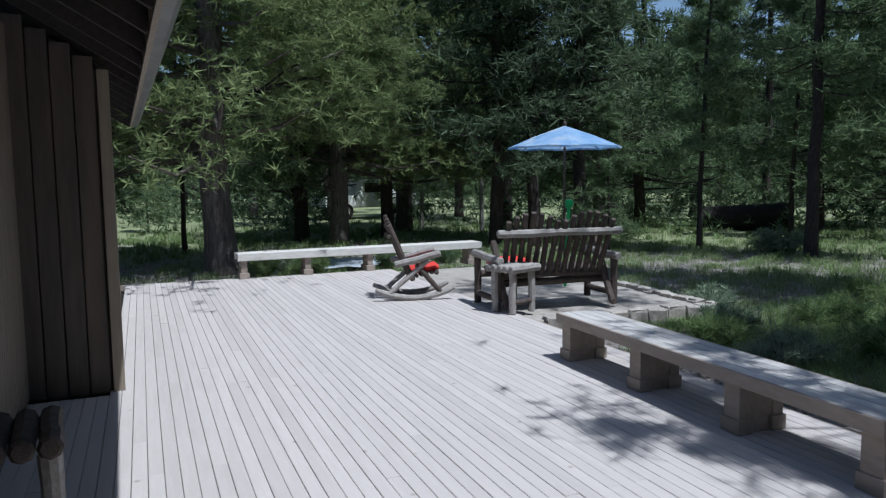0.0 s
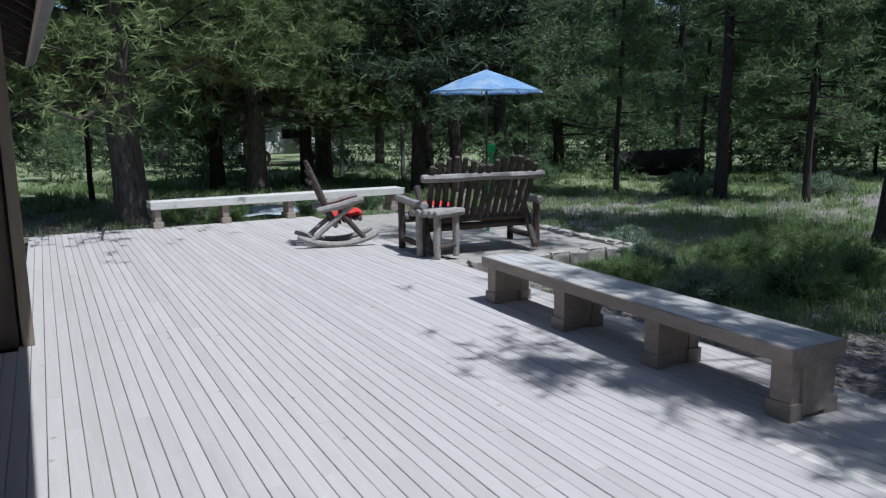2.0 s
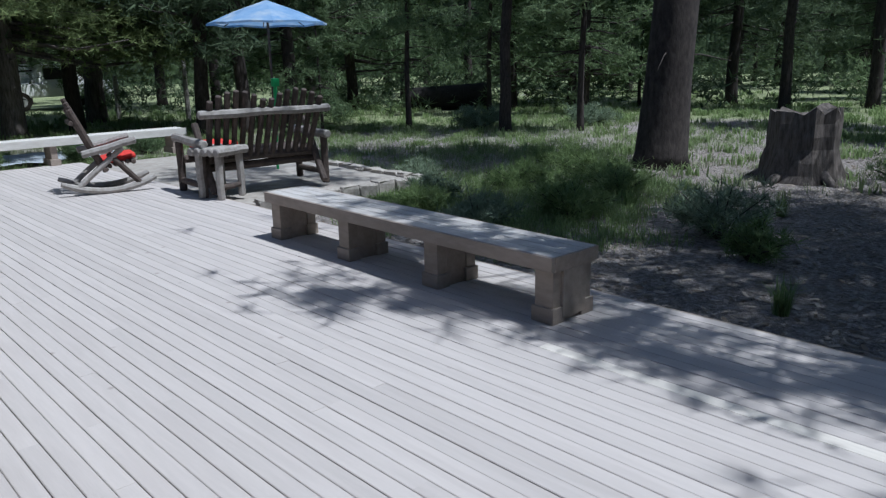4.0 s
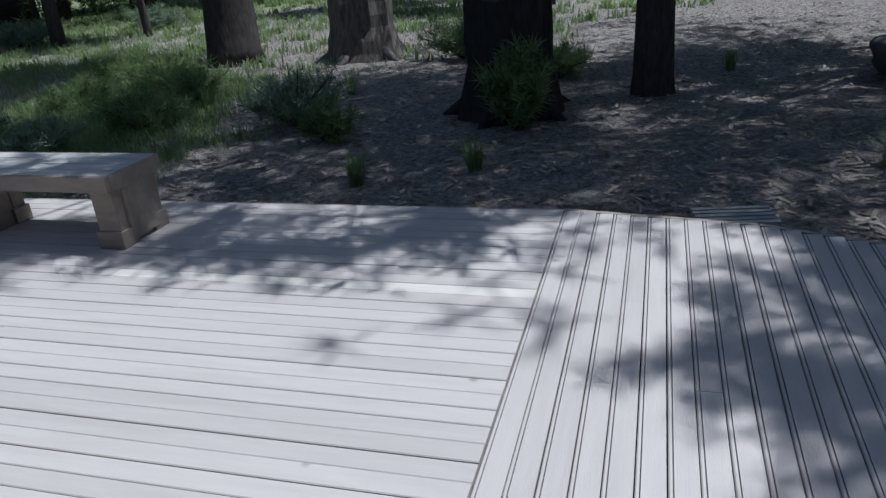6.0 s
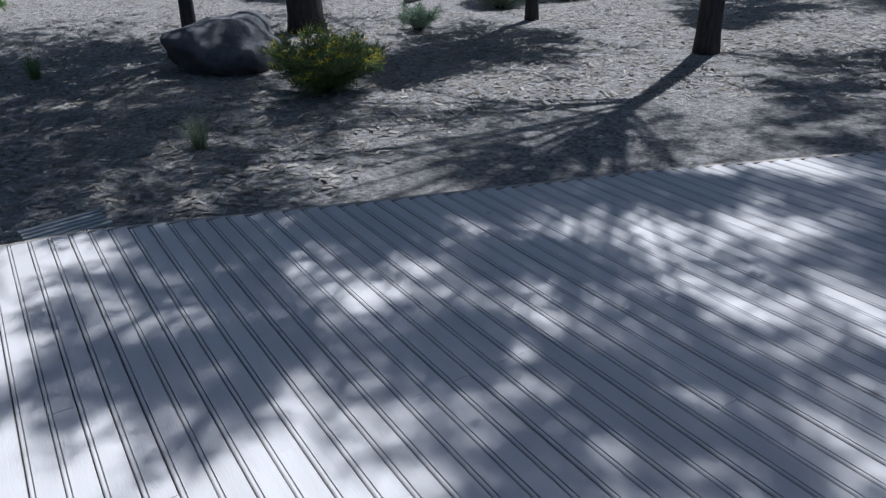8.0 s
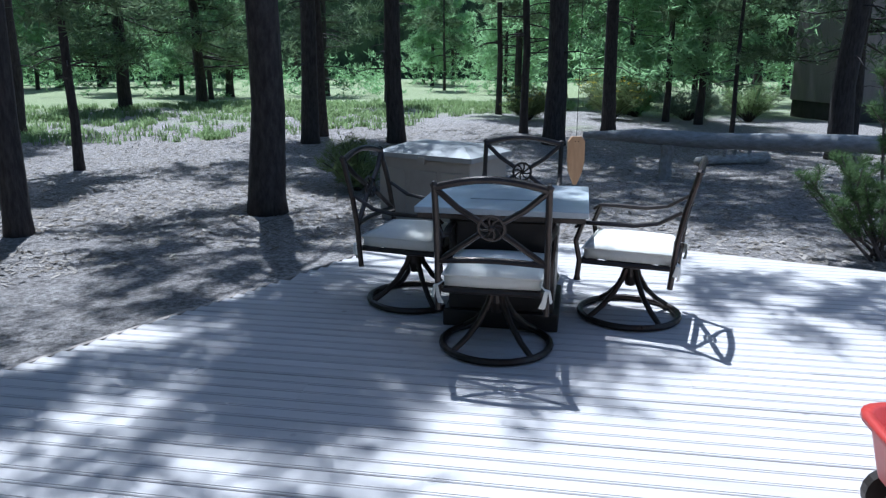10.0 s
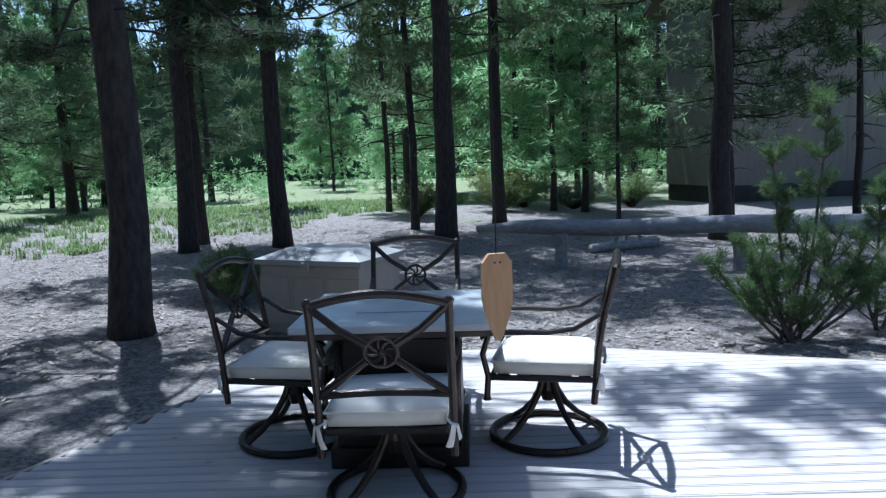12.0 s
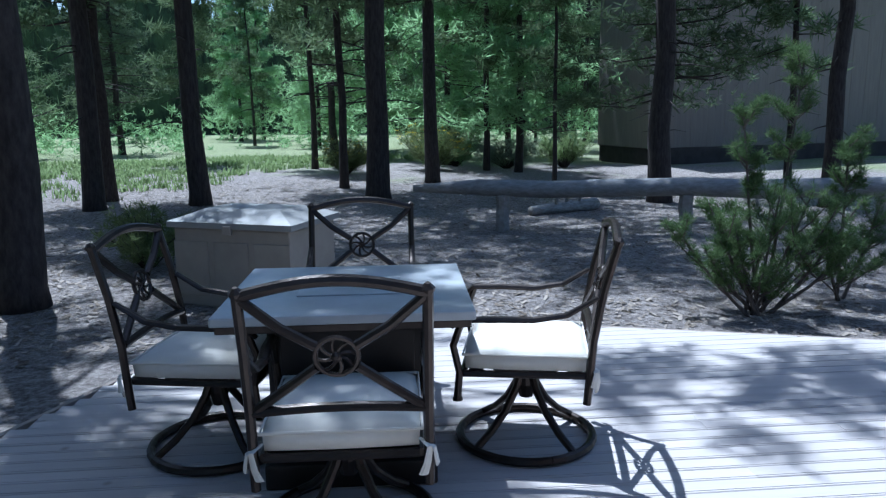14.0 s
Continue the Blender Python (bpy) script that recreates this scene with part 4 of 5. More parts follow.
# the trees that stand near the deck
NEAR = [
    ("old", 2.62, 17.6, 1.0, 40), ("bare", 5.25, -6.6, 1.05, 40), ("bare", 7.25, -5.1, 1.0, 130), ("shade", 9.75, 2.0, 1.0, 60),
    ("shade", 11.6, -2.2, 1.2, 70), ("tall", 12.5, 8.45, 1.15, 200), ("slim", 10.2, -4.95, 1.1, 0), ("slim", 9.6, -9.2, 1.0, 50),
    ("tall", 7.2, -13.2, 1.0, 80), ("tall_b", 5.5, -13.4, 1.15, 30), ("tall", 7.5, -14.6, 0.8, 200), ("slim", 8.5, -24, 1.1, 10),
    ("slim", 4.3, -21.5, 1.2, 90), ("slim", 3.1, -16.1, 1.25, 120), ("shade", 2.35, -14.3, 1.12, 310), ("tall", 1.2, -17.0, 0.95, 220),
    ("slim", -0.5, -20.5, 1.2, 20), ("shade", -2.9, -13.6, 1.08, 75), ("slim", -6.4, -15.5, 1.1, 140), ("tall", -5.6, -12.6, 0.9, 290),
    ("slim", -1.5, -16.3, 0.75, 30), ("slim", 14.2, 17.0, 1.0, 60), ("tall", 14.9, 14.2, 0.85, 100), ("slim", 19.3, 19.0, 1.1, 60),
    ("dark", 10.5, 21.0, 1.1, 10), ("dark", 11.3, 20.4, 1.0, 200), ("dark", 12.9, 20.6, 1.1, 120), ("full", 5.5, 24.0, 1.1, 60),
    ("old", 9.5, 26.5, 0.95, 160), ("tall_b", 20.8, 6.6, 1.0, 30), ("slim", 19.1, 4.5, 1.2, 70), ("tall", 25.4, 12.1, 1.0, 10), ("tall", 26.5, 9.9, 1.1, 60),
    ("slim", 16.1, 12.9, 1.1, 15), ("full", 0.0, 21.0, 1.0, 100), ("full", -3.5, 19.5, 1.1, 190), ("slim", 2.1, 22.0, 0.9, 10),
    ("tall_b", 13.4, -9.2, 0.8, 55), ("slim", 12.2, -0.8, 1.2, 85), ("full", 15.5, 23.5, 1.1, 20), ("full", 18.5, 25.5, 1.1, 250),
    ("dark", 8.0, 23.5, 1.1, 300), ("bright", 0.2, -26.5, 1.2, 10), ("bright", -2.4, -26.0, 1.3, 110), ("bright", 2.6, -27.5, 1.2, 220),
    ("bright", -1.3, -19.9, 1.05, 40), ("bright", 0.4, -23.2, 1.1, 80), ("young", 11.8, 17.4, 0.8, 30), ("full", 22.0, 20.5, 1.0, 200), ("old", 6.3, 22.5, 0.85, 250),
]
STANDING = {}
for kind, x, y, s, turn in NEAR:
    STANDING[x, y] = tree(kind, x, y, s, turn, 2.0 if kind == "tall" and s == 1.15 else 1.55 if s == 1.05 and kind == "bare" else 1.0)


def added_limb(root, start, tips, seed, reach=0.8, density=1.0, needle=0.13, leaves=None):
    """Long lower limbs added to a pine, each ending in flat sprays of needles; most hang out of sight to cast dapple.
    """
    t = STANDING[root]
    # the tree's own matrix is its pose and scale
    back = (Matrix.Translation(t.location) @ t.rotation_euler.to_matrix().to_4x4() @ Matrix.Diagonal((*t.scale, 1))).inverted()
    q = random.Random(seed)
    bm = bmesh.new()
    cs = []
    for tip in tips:
        tip = Vector(tip)
        o = Vector((root[0], root[1], start + (q.uniform(-0.3, 2.6) if start > 4 else q.uniform(-0.4, 0.6))))
        mid = o.lerp(tip, 0.5) + Vector((0, 0, 0.12 * (tip - o).length))
        tube(bm, [back @ p for p in (o, mid, tip)], [0.035, 0.022, 0.009], 5)
        along_limb = (tip - mid).normalized()
        for k in range(int(11 * density)):
            a = q.uniform(-1.9, 1.9)
            d = Matrix.Rotation(a, 3, "Z") @ along_limb
            d.z = q.uniform(-0.15, 0.2)
            b = mid.lerp(tip, q.uniform(0.75, 1.0))
            e = b + d * reach * q.uniform(0.45, 1.1)
            tube(bm, [back @ p for p in (b, b.lerp(e, 0.5) + Vector((0, 0, 0.04)), e)], [0.012, 0.008, 0.003], 4)
            for i in range(14):
                u = 0.25 + 0.8 * i / 13
                cs.append(b.lerp(e, u) + Vector((q.gauss(0, 0.05), q.gauss(0, 0.05), q.gauss(0, 0.03))))
    tagged(part("branch", bm, BARK, t), kind="stuff")
    v, f = tuft_set(q, cs, needle, 11, 0, 0.06)
    mesh_object("crown", [back @ p for p in v], f, leaves or NEEDLES, t)


def over(x, y, h):
    """The point at height h whose shadow falls at x, y on the deck."""
    return (x + SUN_DIR.x / SUN_DIR.z * h, y + SUN_DIR.y / SUN_DIR.z * h, h)


# Limbs aimed with over() are unseen additions that dapple deck, bench and ground.
added_limb((9.75, 2.0), 5.0, [over(4.35, 6.05, 6.0), over(4.7, 5.5, 6.2), over(5.0, 5.0, 6.0), over(5.3, 6.6, 6.0)], 1, 0.55, 1.2)
added_limb((9.75, 2.0), 4.6, [over(4.9, 4.1, 5.4), over(5.2, 3.4, 5.2), over(5.4, 4.4, 5.4), over(5.5, 2.9, 5.2), over(6.2, 3.6, 5.0), over(6.6, 4.8, 5.2), over(6.8, 2.6, 5.0), over(7.6, 3.6, 5.2), over(7.4, 1.6, 5.4), over(8.4, 2.6, 5.4), over(6.3, 1.9, 5.2)], 2, 0.8, 1.3)
added_limb((7.25, -5.1), 5.2, [over(4.5, 1.5, 6.0), over(4.7, 0.9, 6.0), over(4.1, 1.0, 6.2), over(4.8, 0.2, 6.0), over(3.5, 0.3, 6.4), over(4.1, -0.3, 6.2), over(5.2, 0.5, 5.8), over(5.5, 1.1, 5.6), over(5.9, 0.4, 5.6), over(4.9, -0.6, 6.0), over(5.1, -0.1, 5.9), over(4.6, -1.4, 6.2)], 3, 0.75, 1.9)
added_limb((7.25, -5.1), 5.8, [over(3.4, -0.5, 6.6), over(4.3, -1.2, 6.6), over(2.7, -0.8, 7.0), over(3.2, -1.5, 7.0), over(4.1, -1.9, 6.8), over(2.95, 0.45, 6.8), over(2.75, -0.1, 6.9), over(3.2, 0.1, 6.8)], 4, 0.8, 1.1)
added_limb((7.25, -5.1), 4.8, [over(6.3, 1.2, 6.2), over(6.8, 0.2, 6.4), over(7.6, -0.6, 6.4), over(7.9, 0.8, 6.2), over(8.8, -0.2, 6.4), over(8.9, -1.6, 6.4), over(7.2, 1.6, 6.2), over(8.4, 0.3, 6.3)], 8, 0.95, 1.5)
added_limb((11.6, -2.2), 5.0, [over(8.8, 0.8, 5.5), over(9.6, -0.2, 5.5), over(10.4, 1.0, 5.8), over(9.4, 1.6, 5.8), over(8.0, 1.3, 5.8), over(10.8, -0.4, 5.5)], 14, 1.0, 1.7)
added_limb((5.25, -6.6), 5.6, [over(0.7, -3.9, 6.5), over(0.05, -3.4, 6.6), over(-0.5, -3.9, 6.6), over(-1.0, -3.3, 6.8)], 5, 0.8, 1.4)
added_limb((5.25, -6.6), 6.0, [over(3.5, -2.8, 7.0), over(3.3, -2.2, 7.0), over(3.9, -2.9, 7.0), over(4.5, -3.6, 7.0), over(2.4, -2.8, 7.2), over(2.1, -2.3, 7.2), over(1.95, -2.8, 7.2), over(2.3, -3.5, 7.2), over(2.7, -2.1, 7.2), over(3.7, -3.4, 7.0), over(3.2, -3.0, 7.2), over(4.6, -4.4, 7.0), over(4.9, -5.6, 7.0), over(5.6, -5.0, 7.2), over(5.2, -4.3, 7.0), over(6.0, -5.8, 7.2), over(4.1, -6.2, 7.2), over(3.2, -6.6, 7.6), over(5.4, -6.8, 7.4), over(2.3, -4.9, 7.2), over(4.3, -5.2, 7.2)], 6, 0.95, 1.4)
added_limb((5.25, -6.6), 3.4, [(6.4, -7.6, 2.7), (4.3, -8.2, 2.9), (6.2, -5.7, 3.1), (6.9, -6.8, 3.4), (4.6, -7.4, 3.6)], 13, 0.9, 1.3, 0.13, NEEDLES_DARK)
added_limb((7.2, -13.2), 5.0, [over(5.6, -9.2, 7.5), over(6.8, -8.6, 7.5), over(4.4, -8.4, 8.0), over(7.9, -9.4, 7.2), over(6.2, -10.6, 7.0)], 7, 1.1, 1.4)
added_limb((2.35, -14.3), 5.0, [over(0.6, -8.6, 8.0), over(1.8, -8.0, 8.4), over(-0.6, -8.2, 8.0), over(2.4, -9.4, 8.0)], 9, 1.1, 1.2)
added_limb((-2.9, -13.6), 6.0, [over(-1.0, -6.5, 9.0), over(0.2, -7.2, 9.0), over(-2.0, -7.0, 9.0), over(-2.4, -5.8, 9.2)], 11, 1.1, 1.6)
added_limb((2.62, 17.6), 2.8, [(4.6, 16.6, 2.5), (5.4, 16.8, 3.1), (5.8, 17.4, 2.5), (4.8, 16.4, 3.7), (3.9, 16.2, 2.9), (5.6, 16.8, 4.3), (6.3, 17.2, 3.4), (4.2, 16.6, 4.5), (1.4, 16.6, 3.2)], 12, 1.15, 2.2, 0.15, NEEDLES_YELLOW)
added_limb((12.5, 8.45), 6.0, [over(6.3, 11.2, 7.5), over(7.2, 12.4, 7.5), over(7.4, 10.8, 7.5), over(6.2, 12.6, 7.5), over(7.0, 7.2, 6.6), over(8.0, 8.2, 7.0), over(7.4, 8.8, 7.0), over(9.6, 7.2, 7.0)], 10, 1.0, 1.6)


def forest():
    """Woods further out, thinned along the open meadow."""
    rnd = random.Random(11)
    spots = [(x, y) for _, x, y, _, _ in NEAR]
    kinds = ["tall", "tall_b", "slim", "full", "dark", "full", "dark", "young", "full"]
    made = 0
    tries = 0
    while made < 270 and tries < 6000:
        tries += 1
        a = rnd.uniform(0, 2 * math.pi)
        d = 17 + 45 * rnd.random() ** 0.7
        x, y = 2 + d * math.cos(a), 2 + d * math.sin(a)
        # nothing west of the houses
        if x < -9 and -20 < y < 15:
            continue
        if y > 12 and 0.24 < (x - 1.5) / (y - 2) < 0.295 and d < 36:
            continue
        if -14 < x < -2.8 and -31 < y < -18:
            continue
        if 3 < x < 16 and -32 < y < -19:
            continue
        if 9 < x < 24 and -4 < y < 10 and d < 26:
            continue
        if 10 < d < 22 and y > 8 and x > 11:
            continue
        if min((x - p) ** 2 + (y - q) ** 2 for p, q in spots) < 2.4 ** 2:
            continue
        spots.append((x, y))
        kind = rnd.choice(kinds)
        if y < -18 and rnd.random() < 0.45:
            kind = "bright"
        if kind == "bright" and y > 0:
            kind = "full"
        tree(kind, x, y, rnd.uniform(0.8, 1.3), rnd.uniform(0, 360))
        made += 1


forest()


def treeline():
    """Distant woods beyond the clearing, as a ragged wall of treetops."""
    rnd = random.Random(21)
    n = 2600
    verts, faces = [], []
    for k in range(n):
        a = 2 * math.pi * k / n
        r = 72 + 4 * math.sin(a * 9)
        top = 12 + 2.5 * math.sin(a * 37 + 2 * math.sin(a * 11)) + 3.0 * rnd.random() ** 2
        verts += [(2 + r * math.cos(a), 2 + r * math.sin(a), -1.5), (2 + (r + 1.5) * math.cos(a), 2 + (r + 1.5) * math.sin(a), top)]
    for k in range(n):
        i, j = 2 * k, 2 * ((k + 1) % n)
        faces.append((i, j, j + 1, i + 1))
    m = material("distant_woods", (0.045, 0.075, 0.03), (0.012, 0.02, 0.01), 1.6, (1, 1, 0.6), 0.95, bump=0.0, world_space=True, dirt_or_dapple=(0.09, 0.14, 0.045), blotch_scale=0.5)
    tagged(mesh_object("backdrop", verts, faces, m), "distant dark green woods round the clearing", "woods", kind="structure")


treeline()


def brush(name, count, rule, mat, seed, label):
    """Low undergrowth between the far trunks."""
    r = random.Random(seed)
    cs = []
    while len(cs) < count:
        a, d = r.uniform(0, 2 * math.pi), r.uniform(20, 64)
        x, y = 2 + d * math.cos(a), 2 + d * math.sin(a)
        if not rule(x, y, d, r):
            continue
        g = ground_height(x, y)
        h = r.uniform(0.5, 2.6)
        for _ in range(16):
            cs.append(Vector((x + r.gauss(0, 0.5), y + r.gauss(0, 0.5), g + h * r.random())))
    v, f = tuft_set(r, cs, 0.26, 9, -0.2, 0.12)
    tagged(mesh_object(name, v, f, mat), label, "undergrowth", kind="stuff")


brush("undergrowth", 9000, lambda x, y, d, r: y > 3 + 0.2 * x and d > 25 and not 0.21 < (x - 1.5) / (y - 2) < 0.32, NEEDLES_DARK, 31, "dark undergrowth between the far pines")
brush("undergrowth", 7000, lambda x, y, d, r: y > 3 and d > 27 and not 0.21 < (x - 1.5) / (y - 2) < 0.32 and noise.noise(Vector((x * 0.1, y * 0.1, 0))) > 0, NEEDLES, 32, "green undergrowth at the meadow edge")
brush("undergrowth", 8000, lambda x, y, d, r: y < 3 and d > 38, NEEDLES_SUNLIT, 33, "undergrowth beyond the meadow in sunlit needle colour")


# ---- neighbouring house beyond the log rail ----
def neighbour():
    h = thing("neighbour_house", (-5.5, -21.9, -0.3), 14, "plain taupe house in the shade of the pines", "house")
    wall = part("wall", one(box, (-11, -3, 0.6), (0, 0, 6.2), 0.02), NEIGHBOUR, h)
    part("foundation", one(box, (-10.95, -2.95, 0), (-0.05, 0.03, 0.6)), NEIGHBOUR_BASE, h)
    x = -0.3
    while x > -11:
        part("batten", one(box, (x - 0.02, 0, 0.6), (x + 0.02, 0.008, 6.2)), NEIGHBOUR, wall)
        x -= 0.6
    part("corner_board", one(box, (-0.1, -0.01, 0.58), (0.03, 0.035, 6.2), 0.005), NEIGHBOUR, h)
    verts = [(0.6, 0.7, 6.1), (-11.6, 0.7, 6.1), (-11.6, -1.5, 7.2), (0.6, -1.5, 7.2), (0.6, -3.7, 6.1), (-11.6, -3.7, 6.1)]
    verts += [(a, b, c + 0.2) for a, b, c in verts]
    faces = [(0, 1, 2, 3), (3, 2, 5, 4), (6, 9, 8, 7), (9, 10, 11, 8), (0, 6, 7, 1), (4, 5, 11, 10), (0, 3, 9, 6), (3, 4, 10, 9), (1, 7, 8, 2), (2, 8, 11, 5)]
    mesh_object("roof", verts, faces, SHINGLE, h)


neighbour()


# ---- log rail ----
def log_rail():
    f = thing("log_rail_fence", (0, 0, 0), 0, "low rail of a long grey log laid on short posts", "fence")
    a, b = Vector((1.75, -10.7, 0.36)), Vector((-5.6, -9.0, 0.4))
    pts = [a.lerp(b, i / 8) + Vector((0, 0, 0.02 * math.sin(i * 2.1))) for i in range(9)]
    part("rail", one(tube, pts, [0.05, 0.115, 0.12, 0.125, 0.125, 0.13, 0.13, 0.13, 0.135], 14), RAIL_LOG, f, "long bleached log", True)
    for t in (0.17, 0.5, 0.83):
        p = a.lerp(b, t)
        part("post", one(log_bar, (p.x, p.y, ground_height(p.x, p.y) - 0.1), (p.x, p.y, p.z - 0.08), 0.1, int(t * 100)), LOG_GREY, f)


log_rail()


def fallen_log(x, y, length, r, turn, label, mat=BARK_GREY):
    z = ground_height(x, y)
    t = thing("fallen_log", (x, y, z), turn, label, "log")
    bm = bmesh.new()
    rnd = random.Random(int(x * 10))
    pts = [Vector((length * (i / 6 - 0.5), rnd.uniform(-0.05, 0.05), r * 0.8)) for i in range(7)]
    tube(bm, pts, [r * (1 - 0.05 * i) for i in range(7)], 10)
    part("trunk", bm, mat, t, smooth=True)
    for k in range(3):
        x0 = length * rnd.uniform(-0.4, 0.4)
        part("stub", one(tube, [(x0, 0, r), (x0 + 0.05, 0.1, r + 0.25), (x0 + 0.12, 0.16, r + 0.4)], [0.03, 0.022, 0.008], 6), mat, t)


fallen_log(12.9, -7.2, 3.6, 0.17, 62, "dark fallen log lying on the litter", CHAR)
fallen_log(14.8, -10.2, 3.0, 0.2, 20, "dark fallen log among the pines", BARK)
fallen_log(-0.8, -12.3, 1.5, 0.11, 30, "short broken log on the ground", DEADWOOD)
fallen_log(13.2, -5.0, 1.1, 0.12, 110, "bleached broken log end in the sun", DEADWOOD)
fallen_log(20.6, 22.3, 3.0, 0.55, 140, "heap of dark dead wood at the meadow edge", CHAR)


def stump(x, y, r, h, mat, label, ragged=0.08, seed=1):
    t = thing("tree_stump", (x, y, ground_height(x, y) - 0.05), 0, label, "stump")
    rnd = random.Random(seed)
    bm = bmesh.new()
    n = 20
    rows = 6
    rings = []
    for j in range(rows + 1):
        f = j / rows
        ring = []
        for k in range(n):
            a = 2 * math.pi * k / n
            rr = r * (1.25 - 0.3 * min(1, f * 2.2)) * (1 + 0.09 * math.sin(a * 7 + seed) + 0.04 * rnd.uniform(-1, 1))
            zz = h * f + (ragged * rnd.uniform(-1, 1) if j == rows else 0)
            ring.append(bm.verts.new((rr * math.cos(a), rr * math.sin(a), zz)))
        rings.append(ring)
    for p, q in zip(rings, rings[1:]):
        for k in range(n):
            bm.faces.new((p[k], p[(k + 1) % n], q[(k + 1) % n], q[k]))
    c = bm.verts.new((0, 0, h * 0.93))
    for k in range(n):
        bm.faces.new((rings[-1][k], rings[-1][(k + 1) % n], c))
    part("trunk", bm, mat, t)
    for k in range(5):
        a = 2 * math.pi * k / 5 + 0.4
        part("root", one(tube, [(r * 0.8 * math.cos(a), r * 0.8 * math.sin(a), 0.22), (r * 1.3 * math.cos(a), r * 1.3 * math.sin(a), 0.08), (r * 1.7 * math.cos(a), r * 1.7 * math.sin(a), 0.0)], [0.09, 0.07, 0.03], 7), mat, t, smooth=True)


stump(12.6, 6.3, 0.48, 1.05, BARK_GREY, "broad old grey cut stump")
stump(8.95, 3.3, 0.42, 1.15, CHAR, "large blackened broken stump behind a bush", 0.06, 5)


def boulder(x, y, r, label, seed=1):
    bm = bmesh.new()
    bmesh.ops.create_icosphere(bm, subdivisions=4, radius=r)
    for v in bm.verts:
        v.co *= 1 + 0.3 * noise.noise(v.co * (1.4 / r) + Vector((seed, 0, 0))) + 0.08 * noise.noise(v.co * (5 / r))
        v.co.z *= 0.62
    ob = new("boulder", finish("boulder", bm, ROCK, True))
    ob.location = (x, y, ground_height(x, y) + r * 0.3)
    tagged(ob, label, "boulder")


boulder(10.1, -0.7, 0.62, "rounded grey boulder in the dappled shade", 2)
boulder(9.2, -1.55, 0.17, "small dark rock beside a flowering bush", 7)


def concrete_grate():
    c = thing("slatted_crate", (6.15, 1.42, -0.22), -80, "pale slatted wooden crate beside the deck edge", "crate")
    for x in (-0.2, 0.2):
        part("runner", one(box, (x - 0.02, -0.13, 0), (x + 0.02, 0.13, 0.05), 0.004), BOX_LID, c)
    for i in range(5):
        y = -0.13 + i * 0.056
        part("slat", one(box, (-0.22, y, 0.051), (0.22, y + 0.036, 0.07), 0.004), BOX_LID, c)


concrete_grate()


def pallet():
    c = thing("tarpaulin", (5.6, 17.6, -0.19), 12, "pale blue sheet spread flat behind the far bench", "tarpaulin")
    verts, faces = [], []
    n = 14
    for j in range(n + 1):
        for i in range(n + 1):
            x, y = (i / n - 0.5) * 2.6, (j / n - 0.5) * 1.7
            verts.append((x, y, 0.06 + 0.05 * noise.noise(Vector((x * 2, y * 2, 5)))))
    faces = [(j * (n + 1) + i, j * (n + 1) + i + 1, (j + 1) * (n + 1) + i + 1, (j + 1) * (n + 1) + i) for j in range(n) for i in range(n)]
    mesh_object("sheet", verts, faces, material("pale_sheet", (0.45, 0.5, 0.55), None, 5, (1, 1, 1), 0.6), c, True)


pallet()


def pale_post(x, y, h):
    c = thing("marker_post", (x, y, ground_height(x, y)), 0, "thin pale post standing among the trees", "post", "pale posts")
    part("shaft", one(tube, [(0, 0, -0.05), (0, 0, h * 0.6), (0.01, 0, h)], [0.09, 0.08, 0.07], 8), DEADWOOD, c)


def pickup():
    """A parked pickup far off between the trunks."""
    c = thing("pickup_truck", (10.5, 35.0, ground_height(10.5, 35.0)), 12, "white pickup truck parked among the far trees", "truck")
    part("body", one(box, (-2.5, -0.9, 0.5), (2.5, 0.9, 1.05), 0.08), WHITE, c)
    bm = bmesh.new()
    low = [bm.verts.new(p) for p in ((-0.9, -0.85, 1.05), (1.1, -0.85, 1.05), (1.1, 0.85, 1.05), (-0.9, 0.85, 1.05))]
    top = [bm.verts.new(p) for p in ((-0.7, -0.7, 1.75), (0.5, -0.7, 1.75), (0.5, 0.7, 1.75), (-0.7, 0.7, 1.75))]
    bm.faces.new(list(reversed(low)))
    bm.faces.new(top)
    for k in range(4):
        bm.faces.new((low[k], low[(k + 1) % 4], top[(k + 1) % 4], top[k]))
    cab = part("cab", bm, WHITE, c)
    for s in (-1, 1):
        part("side_window", one(box, (-0.55, s * 0.8 - 0.03, 1.15), (0.6, s * 0.8 + 0.03, 1.6), 0.02), DARK_BOX, cab)
    for x in (-1.55, 1.6):
        for s in (-1, 1):
            w = part("wheel", one(tube, [(x, s * 0.72, 0.36), (x, s * 0.92, 0.36)], 0.36, 18), DARK_BOX, c)
            part("rim", one(tube, [(x, s * 0.92, 0.36), (x, s * 0.935, 0.36)], 0.2, 12), BOX_LID, w)
    for s in (-1, 1):
        part("headlight", one(box, (2.48, s * 0.65 - 0.15, 0.75), (2.53, s * 0.65 + 0.15, 0.92), 0.02), BOX_LID, c)
    part("bumper", one(box, (2.5, -0.9, 0.45), (2.62, 0.9, 0.62), 0.03), BOX_LID, c)


pickup()
pale_post(12.0, 25.5, 1.9)
pale_post(10.4, 27.2, 1.4)


